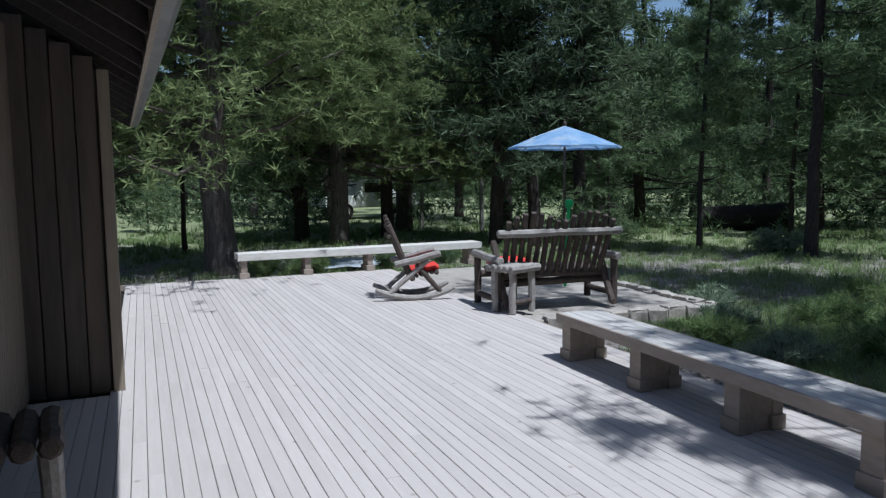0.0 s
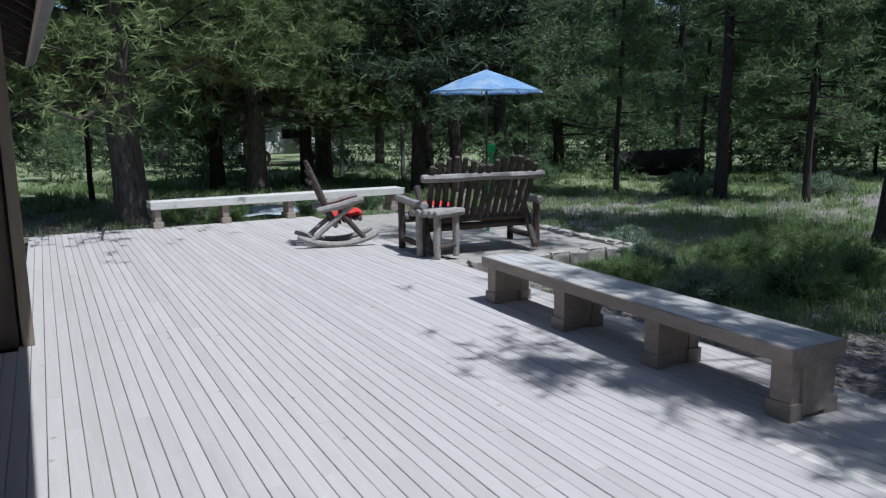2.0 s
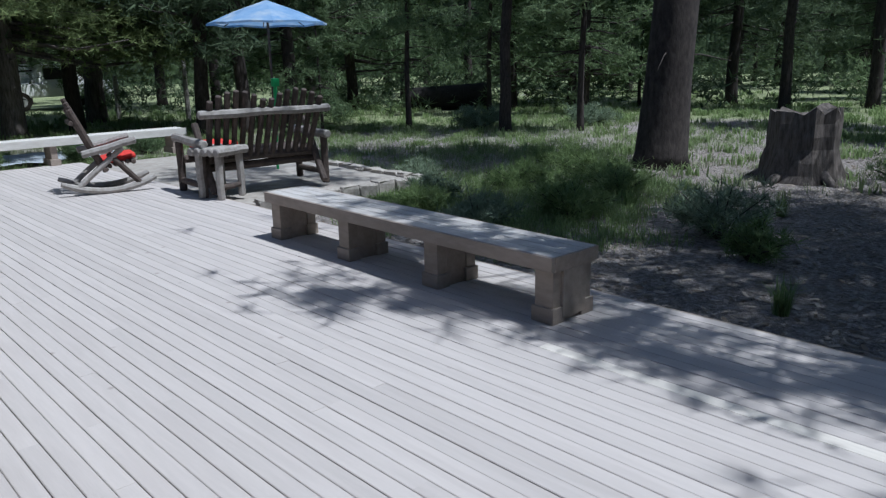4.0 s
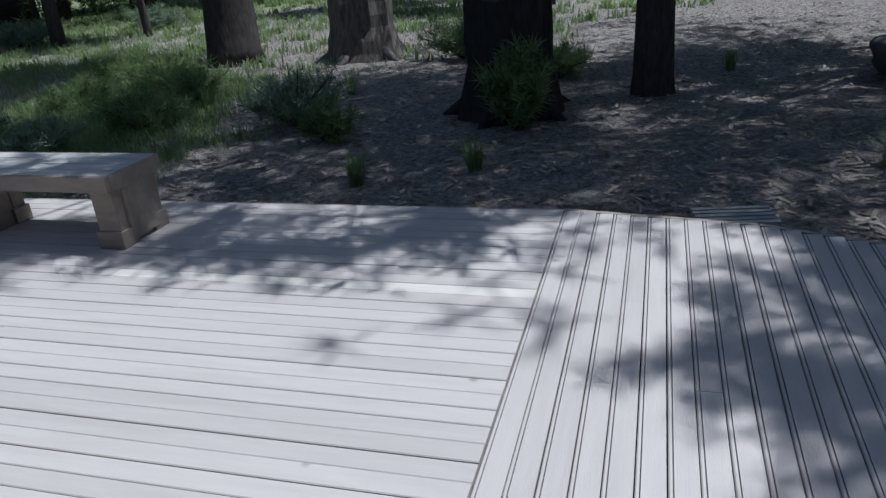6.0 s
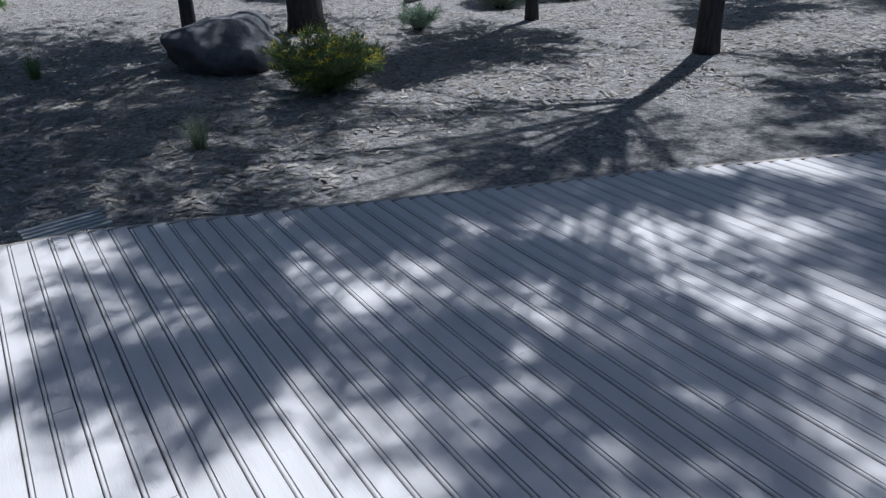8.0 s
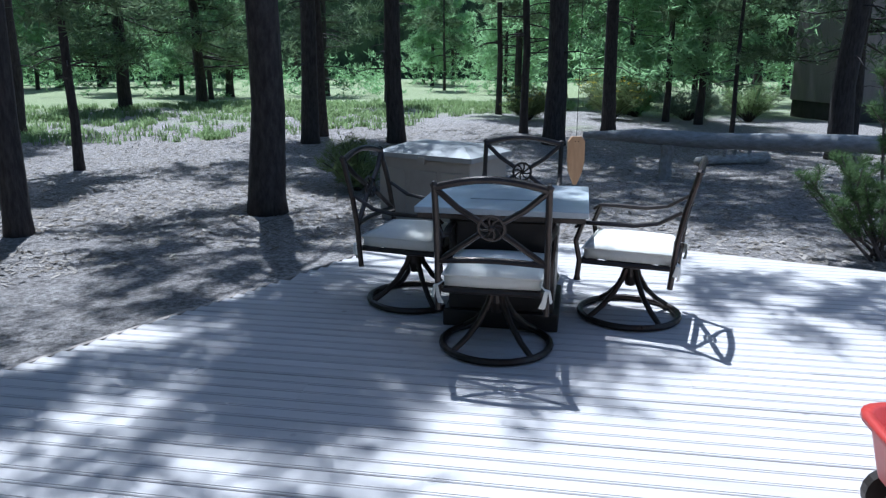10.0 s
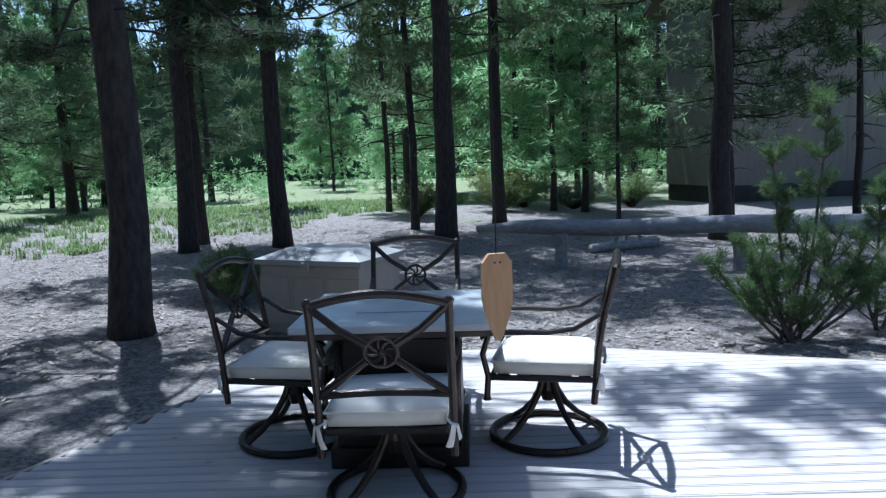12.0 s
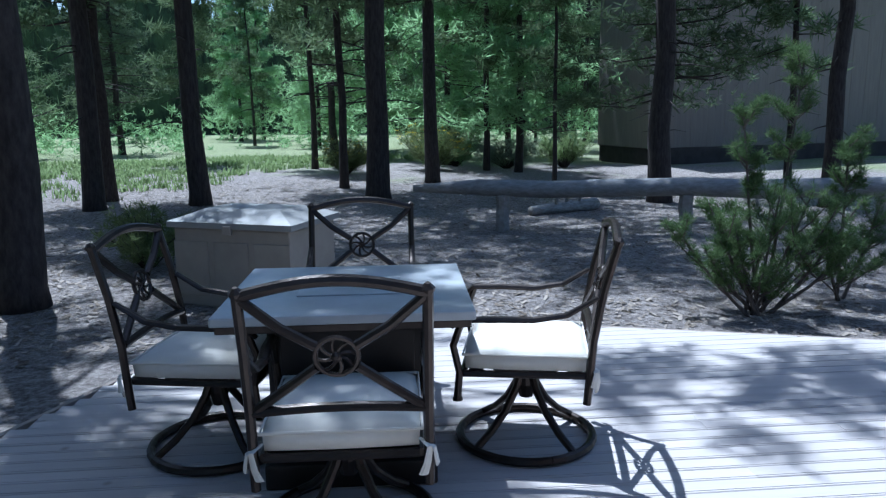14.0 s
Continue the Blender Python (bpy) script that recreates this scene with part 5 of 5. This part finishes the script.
# ---- shrubs and grasses ----
def blade_mesh(name, rnd, count, area, length, width, mat, parent=None, height=None, splay=0.5):
    """Many narrow bent blades; area gives (x, y) for each."""
    verts, faces = [], []
    for _ in range(count):
        x, y = area(rnd)
        z = height(x, y) if height else 0.0
        a = rnd.uniform(0, 2 * math.pi)
        L = length * rnd.uniform(0.5, 1.2)
        d = Vector((math.cos(a), math.sin(a), 0))
        s = Vector((-d.y, d.x, 0)) * width * rnd.uniform(0.6, 1.2)
        lean = rnd.uniform(0.1, 1.0) * splay
        o = Vector((x, y, z - 0.02))
        m = o + d * L * 0.35 * lean + Vector((0, 0, L * 0.6))
        t = o + d * L * lean + Vector((0, 0, L * (1 - 0.3 * lean)))
        i = len(verts)
        verts += [o - s, o + s, m + s * 0.8, m - s * 0.8, t]
        faces += [(i, i + 1, i + 2, i + 3), (i + 3, i + 2, i + 4)]
    return mesh_object(name, verts, faces, mat, parent)


def patch(cx, cy, rx, ry):
    def f(rnd):
        r, a = math.sqrt(rnd.random()), rnd.uniform(0, 2 * math.pi)
        return cx + rx * r * math.cos(a), cy + ry * r * math.sin(a)
    return f


def clumped(patches, seed):
    """Blades gather in clumps within soft patches."""
    r0 = random.Random(seed)
    cl = []
    for cx, cy, rx, ry, n in patches:
        for _ in range(n):
            r, a = r0.random() ** 0.6, r0.uniform(0, 2 * math.pi)
            x, y = cx + rx * r * math.cos(a), cy + ry * r * math.sin(a)
            inside = (-4 < x < 5.95 and 2 < y < 15.2) or (5.7 < x < 8.4 and 9.6 < y < 15.1) or (x < 5.9 and -5 < y < 2.4)
            if not inside:
                cl.append((x, y))
    def f(rnd):
        x, y = rnd.choice(cl)
        return x + rnd.gauss(0, 0.09), y + rnd.gauss(0, 0.09)
    return f


rnd = random.Random(5)
lush = clumped([(8.8, 8.2, 2.6, 1.9, 420), (10.5, 11.5, 4, 3, 160), (7.4, 6.6, 1.1, 1.2, 60), (13, 14, 7, 5, 330), (8.5, 17.5, 8, 3, 330)], 3)
tagged(blade_mesh("grass", rnd, 60000, lush, 0.17, 0.005, GRASS, None, ground_height, 1.1), "lush green grass beside the deck", "grass", kind="stuff")
dry = clumped([(14, 11, 6, 6, 300), (11, 9.5, 3, 3, 120), (0, 19, 6, 3, 240), (18, 16, 8, 8, 400), (6, 20, 9, 3, 200)], 4)
tagged(blade_mesh("grass", rnd, 30000, dry, 0.16, 0.006, DRY_GRASS, None, ground_height, 1.1), "pale dry meadow grass", "grass", kind="stuff")
meadow = clumped([(20, 9, 9, 8, 600), (24, 20, 12, 8, 500), (16, -18, 10, 6, 700), (9, -24, 7, 5, 420), (18, -10, 6, 6, 200), (4, -28, 5, 3, 150), (10, 26, 14, 6, 500), (2, 24, 8, 4, 250)], 6)
tagged(blade_mesh("grass", rnd, 70000, meadow, 0.22, 0.016, GRASS, None, ground_height, 1.1), "sunlit green meadow grass under the pines", "grass", kind="stuff")


def litter():
    """Loose flakes of bark, cones and needles over the bare soil by the deck."""
    r = random.Random(8)
    verts, faces = [], []
    def outside(x, y):
        if y > 2.33:
            return x > 5.8 and not (5.7 < x < 8.4 and 9.5 < y < 15.1)
        e = along(EDGE, y)
        if e is not None:
            return x > e + 0.03
        return y < -4.95 or x < -3
    n = 0
    while n < 56000:
        a, d = r.uniform(0, 2 * math.pi), 3 + 13 * r.random() ** 0.8
        x, y = 3.5 + d * math.cos(a), -2 + d * math.sin(a)
        if not outside(x, y):
            continue
        n += 1
        z = ground_height(x, y) + 0.006
        b = r.uniform(0, 2 * math.pi)
        L, w = r.uniform(0.01, 0.05), r.uniform(0.004, 0.018)
        u, v = Vector((math.cos(b), math.sin(b), r.uniform(-0.25, 0.25))) * L, Vector((-math.sin(b), math.cos(b), r.uniform(-0.3, 0.3))) * w
        o = Vector((x, y, z + abs(u.z)))
        i = len(verts)
        verts += [o - u - v, o + u - v * 0.6, o + u * 1.1 + v, o - u * 0.8 + v]
        faces.append((i, i + 1, i + 2, i + 3))
    tagged(mesh_object("needle_litter", verts, faces, LITTER), "scattered bark flakes and dry needles on the soil", "litter", kind="stuff")


litter()


def shrub(x, y, r, h, leaves, label, seed, flowers=None, twigs=26, tufts=16, size=0.09):
    """Woody stems fanned from the root with tufts of leaves."""
    t = thing("shrub", (x, y, ground_height(x, y) - 0.02), 0, label, "shrub")
    q = random.Random(seed)
    bm = bmesh.new()
    cs, tips = [], []
    for _ in range(twigs):
        a = q.uniform(0, 2 * math.pi)
        out = r * math.sqrt(q.random())
        tip = Vector((out * math.cos(a), out * math.sin(a), h * q.uniform(0.55, 1.05) * (1 - 0.35 * (out / r) ** 2)))
        tube(bm, [(0.04 * math.cos(a), 0.04 * math.sin(a), 0), tip * 0.5 + Vector((0, 0, 0.05)), tip], [0.011, 0.007, 0.003], 4)
        tips.append(tip)
        for _ in range(tufts):
            u = q.uniform(0.35, 1.0)
            cs.append(tip * u + Vector((q.gauss(0, 1), q.gauss(0, 1), q.gauss(0, 1))) * 0.07 * r)
    tagged(part("stem", bm, BARK, t), kind="stuff")
    v, f = tuft_set(q, cs, size, 13, -0.5, 0.05)
    mesh_object("foliage", v, f, leaves, t)
    if flowers:
        v, f = tuft_set(q, [p + Vector((q.gauss(0, 0.04), q.gauss(0, 0.04), 0.02)) for p in tips for _ in range(6)], 0.045, 4)
        tagged(mesh_object("blossom", v, f, flowers, t), kind="stuff")


shrub(8.3, -1.05, 0.55, 0.6, NEEDLES_YELLOW, "rounded green bush with yellow flowers", 1, FLOWER, 60, 18)
shrub(8.3, 3.1, 0.32, 0.8, GRASS, "tall green shrub in front of a black stump", 2, None, 34, 14, 0.12)
shrub(8.5, 5.4, 0.6, 0.65, SAGE, "loose grey-green shrub by the deck", 3, None, 30, 12, 0.11)
shrub(7.9, 4.75, 0.35, 0.4, GRASS, "low green tuft of brush", 4, None, 18, 10, 0.1)
shrub(10.6, 3.1, 0.5, 0.5, GRASS, "small green bush under the pines", 5, None, 24, 10, 0.1)
shrub(12.2, 4.6, 0.7, 0.7, NEEDLES, "dark green bush behind the stumps", 6, None, 30, 12, 0.12)
shrub(4.75, -8.3, 0.55, 0.75, NEEDLES_YELLOW, "bright yellow-green bush behind the storage box", 7, None, 50, 16)
shrub(1.0, -20.5, 1.1, 1.4, NEEDLES_YELLOW, "tall bush with yellow flowers under the pines", 8, FLOWER, 60, 14, 0.13)
shrub(3.3, -19.5, 0.7, 1.0, NEEDLES_YELLOW, "green bush with yellow blossoms", 9, FLOWER, 44, 14, 0.12)
shrub(-1.2, -21.5, 1.1, 1.1, SAGE, "pale sage bush near the house", 10, None, 50, 14, 0.13)
shrub(-2.9, -21.5, 0.9, 1.2, GRASS, "leafy green bush at the house corner", 11, None, 44, 14, 0.13)
shrub(0.2, -22.5, 1.0, 1.3, NEEDLES_SUNLIT, "bright green bush under the pines", 12, None, 50, 14, 0.13)
shrub(10.6, -3.4, 0.35, 0.35, SAGE, "small grey sage tuft on the litter", 13, None, 20, 10)
shrub(11.4, -5.3, 0.45, 0.4, SAGE, "grey-green sage bush on the litter", 14, None, 24, 10)
shrub(11.3, -6.6, 0.3, 0.3, SAGE, "small sage tuft in the sun", 15, None, 16, 10)
shrub(9.1, -1.9, 0.2, 0.3, GRASS, "little green tuft beside the bush", 16, None, 14, 10)
shrub(15.0, 15.2, 0.8, 0.6, SAGE, "wide pale sage bush in the meadow", 17, None, 40, 12, 0.13)
shrub(17.5, 13.6, 0.8, 0.55, SAGE, "wide grey sage bush in the meadow", 18, None, 40, 12, 0.13)
for k, (x, y) in enumerate([(4.2, 16.2), (5.9, 16.6), (3.4, 16.6), (7.4, 17.2), (8.9, 16.6)]):
    shrub(x, y, 0.45, 0.5, NEEDLES if k % 2 else GRASS, "low brush growing behind the far bench", 40 + k, None, 24, 12, 0.11)


for k, (x, y, r, h) in enumerate([(7.1, 7.4, 0.45, 0.42), (8.3, 7.1, 0.55, 0.5), (9.2, 8.7, 0.5, 0.4), (7.9, 9.0, 0.4, 0.36), (10.4, 8.3, 0.6, 0.45), (9.6, 7.3, 0.5, 0.5), (8.7, 10.2, 0.4, 0.35), (7.2, 8.4, 0.4, 0.4), (11.2, 9.6, 0.6, 0.4)]):
    shrub(x, y, r, h, GRASS if k % 3 else SAGE, "low leafy clump growing in the grass by the deck", 70 + k, None, 34, 12, 0.1)


def grass_tuft(x, y, h, label, mat):
    t = thing("grass_tuft", (x, y, ground_height(x, y)), 0, label, "grass tuft")
    blade_mesh("blade", random.Random(int(x * 10)), 150, patch(0, 0, 0.05, 0.05), h, 0.004, mat, t, None, 0.75)


grass_tuft(7.3, 0.37, 0.3, "pale feathery grass tuft on the litter", DRY_GRASS)
for k, (x, y) in enumerate([(6.7, 4.0), (7.1, 3.2), (9.2, 6.9), (9.9, 5.4), (10.8, 1.2)]):
    grass_tuft(x, y, 0.3, "green grass tuft on the forest floor", GRASS)


def brush_pine(x, y, stems, seed, label):
    """A bushy young pine: grey stems fanned out from one root, bare below, with bottle-brush shoots towards the tips."""
    t = thing("pine_sapling", (x, y, ground_height(x, y) - 0.02), 0, label, "sapling", "pine saplings")
    q = random.Random(seed)
    bm = bmesh.new()
    cs = []

    def shoot(a, b, r):
        m = a.lerp(b, 0.5) + Vector((0, 0, -0.05 * (b - a).length))
        tube(bm, [a, m, b], [r, r * 0.75, r * 0.35], 5)
        return m

    for dx, dy, h in stems:
        foot = Vector((q.uniform(-0.06, 0.06), q.uniform(-0.06, 0.06), 0))
        tip = Vector((dx, dy, h))
        mid = shoot(foot, tip, 0.018)
        for i in range(24):
            u = 0.62 + 0.4 * i / 23
            cs.append(mid.lerp(tip, 2 * u - 1 if u < 1 else 1.0) + Vector((q.gauss(0, 0.02), q.gauss(0, 0.02), q.gauss(0, 0.02))))
        tall = h > 1.3
        for k in range(16 if tall else int(6 + h * 3)):
            u = q.uniform(0.6, 0.98) if tall else q.uniform(0.16, 0.92)
            b = foot.lerp(tip, u) + Vector((0, 0, -0.05 * tip.length * 4 * u * (1 - u)))
            a = q.uniform(0, 2 * math.pi)
            L = (0.16 + 0.28 * (1 - u)) * q.uniform(0.7, 1.2) * (0.6 + 0.35 * h)
            if tall:
                L = q.uniform(0.08, 0.17)
            e = b + Vector((math.cos(a) * L, math.sin(a) * L, L * q.uniform(0.5, 1.3)))
            shoot(b, e, 0.008)
            for i in range(16):
                cs.append(b.lerp(e, 0.4 + 0.65 * i / 15) + Vector((q.gauss(0, 0.016), q.gauss(0, 0.016), q.gauss(0, 0.016))))
    part("stem", bm, BARK_GREY, t)
    v, f = tuft_set(q, cs, 0.065, 19, -0.6, 0.035)
    mesh_object("needles", v, f, NEEDLES_SAPLING, t)


brush_pine(-0.88, -5.75, [(0.14, -0.1, 1.72), (0.42, 0.0, 0.95), (0.62, -0.2, 0.75), (0.25, 0.1, 0.8), (-0.1, 0.1, 1.0), (0.5, 0.15, 0.6), (-0.25, -0.25, 1.05), (0.2, -0.35, 0.9)], 3, "bushy young pine with grey fanned stems at the deck edge")
brush_pine(-1.0, -5.85, [(-0.3, -0.15, 2.1), (-0.5, 0.1, 0.85), (-0.62, 0.22, 0.6), (-0.42, -0.1, 1.0), (-0.72, 0.1, 0.95)], 4, "taller young pine with bright upturned shoots")
brush_pine(-1.85, -6.2, [(0.0, 0.0, 1.4), (0.25, 0.1, 0.7), (-0.3, 0.05, 0.9)], 5, "young pine sapling behind the deck")


# ---- deck boards, last ----
def board_mesh(length, axis, mat, name="board"):
    """A board of decking with eased edges, its top at z = 0."""
    w, t, e = BOARD / 2, 0.034, 0.0035
    prof = [(-w, -t), (w, -t), (w, -e), (w - e, 0)]
    if axis == "x":
        # a bead runs along one edge of these boards
        prof += [(w - 0.0115, 0), (w - 0.012, -0.012), (w - 0.0152, -0.012), (w - 0.0157, 0)]
    prof += [(-w + e, 0), (-w, -e)]
    n = len(prof)
    verts = []
    for s in (0, length):
        verts += [(p, s, z) if axis == "y" else (s, p, z) for p, z in prof]
    faces = [tuple(range(n)), tuple(range(2 * n - 1, n - 1, -1))] + [(k, k + n, (k + 1) % n + n, (k + 1) % n) for k in range(n)]
    me = bpy.data.meshes.new(name)
    me.from_pydata(verts, [], faces)
    bm = bmesh.new()
    bm.from_mesh(me)
    bmesh.ops.recalc_face_normals(bm, faces=bm.faces)
    bm.to_mesh(me)
    bm.free()
    me.materials.append(mat)
    return me


def deck():
    q = random.Random(2)
    d = thing("deck", (0, 0, 0), 0, "broad deck of narrow taupe-painted boards", "deck", kind="structure")
    d2 = thing("deck", (0, 0, 0), 0, "deck of beaded taupe-painted boards laid crosswise", "deck", kind="structure")
    d.matrix_world = DECK_TURN
    d2.matrix_world = DECK_TURN
    EDGE_B, BACK_B = in_deck(EDGE), in_deck(BACK)
    x = DECK_X1 - BOARD / 2
    cache = {}

    def lay(length, axis, mat, at):
        key = (round(length, 2), axis, mat.name)
        if key not in cache:
            cache[key] = board_mesh(key[0], axis, mat)
        ob = new("board", cache[key])
        ob.parent = d if axis == "y" else d2
        ob.location = at

    i = 0
    while x > -1.4:
        start, end = SPLIT_Y + 0.006, FAR_Y
        if x < 0.45:
            end = 2.6
        elif x < 1.2:
            end = 8.38
        cuts = [start]
        joint = start + q.choice((1.6, 2.4, 3.0, 3.6, 4.2))
        pale = i == 11
        if pale:
            joint = start + 2.15
        while joint < end - 0.7:
            cuts.append(joint)
            joint += q.choice((2.4, 3.0, 3.6, 4.2, 4.8))
        cuts.append(end)
        for k, (a, b) in enumerate(zip(cuts, cuts[1:])):
            lay(b - a - 0.004, "y", DECK_PALE if pale and k == 0 else DECK_Y, (x + q.uniform(-0.0006, 0.0006), a, q.uniform(-0.0015, 0.0015)))
        x -= PITCH_LONG
        i += 1
    def back_at(x):
        for (xa, ya), (xb, yb) in zip(BACK_B, BACK_B[1:]):
            if xb <= x <= xa:
                return ya + (yb - ya) * (x - xa) / (xb - xa)
        return -99.0 if x > 0 else -3.6

    def back_board(y):
        """A board cut along the deck's oblique back edge."""
        top, low = [], []
        for k in range(140):
            x = -3.1 + k * 0.05
            e = back_at(x)
            if x > (along(EDGE_B, y) or BACK_B[0][0]):
                break
            if e < y + BOARD / 2 - 0.003:
                top.append((x, y + BOARD / 2))
                low.append((x, max(y - BOARD / 2, e)))
        if len(top) < 2:
            return
        n = len(top)
        verts = [(a, b, 0) for a, b in top + low] + [(a, b, -0.034) for a, b in top + low]
        faces = []
        for k in range(n - 1):
            faces += [(k, n + k, n + k + 1, k + 1), (3 * n + k, 2 * n + k, 2 * n + k + 1, 3 * n + k + 1), (n + k, 3 * n + k, 3 * n + k + 1, n + k + 1)]
        faces += [(0, 2 * n, 3 * n, n), (n - 1, 2 * n - 1, 4 * n - 1, 3 * n - 1)]
        mesh_object("board", verts, faces, DECK_X, d2)

    y = SPLIT_Y - BOARD / 2
    while y > -5.1:
        if y < -3.45:
            back_board(y)
            y -= PITCH
            continue
        right = along(EDGE_B, y) if y > EDGE_B[-1][1] else along(BACK_B[:2], y)
        left = -3.1
        if right is None or right - left < 0.3:
            y -= PITCH
            continue
        cuts = [left]
        joint = left + q.choice((1.8, 2.4, 3.0, 3.6))
        while joint < right - 0.8:
            cuts.append(joint)
            joint += q.choice((2.4, 3.0, 3.6))
        cuts.append(right)
        for a, b in zip(cuts, cuts[1:]):
            lay(b - a - 0.004, "x", DECK_X, (a, y + q.uniform(-0.001, 0.001), q.uniform(-0.0015, 0.0015)))
        y -= PITCH
    # joists below, dark between the boards
    bm = bmesh.new()
    yy = 2.6
    while yy < 15:
        box(bm, (-1.3, yy, -0.16), (5.7, yy + 0.04, -0.036))
        yy += 0.4
    xx = -2.9
    while xx < 5.4:
        top = 2.28
        low = -3.7
        for k in range(200):
            yk = 2.2 - k * 0.034
            e = along(EDGE_B, yk) if yk > EDGE_B[-1][1] else None
            if e is None or e < xx + 0.08:
                low = max(low, yk + 0.03) if k > 0 else 2.2
                break
        box(bm, (xx, low, -0.16), (xx + 0.04, top, -0.036))
        xx += 0.4
    part("joists", bm, JOIST, d)
    # skirt boards along the edges
    part("skirt_board", one(box, (5.752, 2.33, -0.17), (5.785, 15.06, -0.006), 0.004), BENCH, d)
    part("skirt_board", one(box, (-0.4, 15.055, -0.17), (5.75, 15.09, -0.006), 0.004), BENCH, d)
    for line in (EDGE_B, BACK_B):
        for (xa, ya), (xb, yb) in zip(line, line[1:]):
            L = math.hypot(xb - xa, yb - ya)
            out = Vector(((yb - ya), -(xb - xa), 0)).normalized()
            m = Matrix.Rotation(math.atan2(yb - ya, xb - xa), 4, "Z")
            bm = bmesh.new()
            cx, cy = (xa + xb) / 2, (ya + yb) / 2
            out = -out if (out.x * (cx - 2) + out.y * (cy + 1)) < 0 else out
            cx, cy = cx + out.x * 0.022, cy + out.y * 0.022
            box(bm, (cx - L / 2, cy - 0.016, -0.17), (cx + L / 2, cy + 0.016, -0.004), 0.003, m)
            part("skirt_board", bm, BENCH, d)


deck()
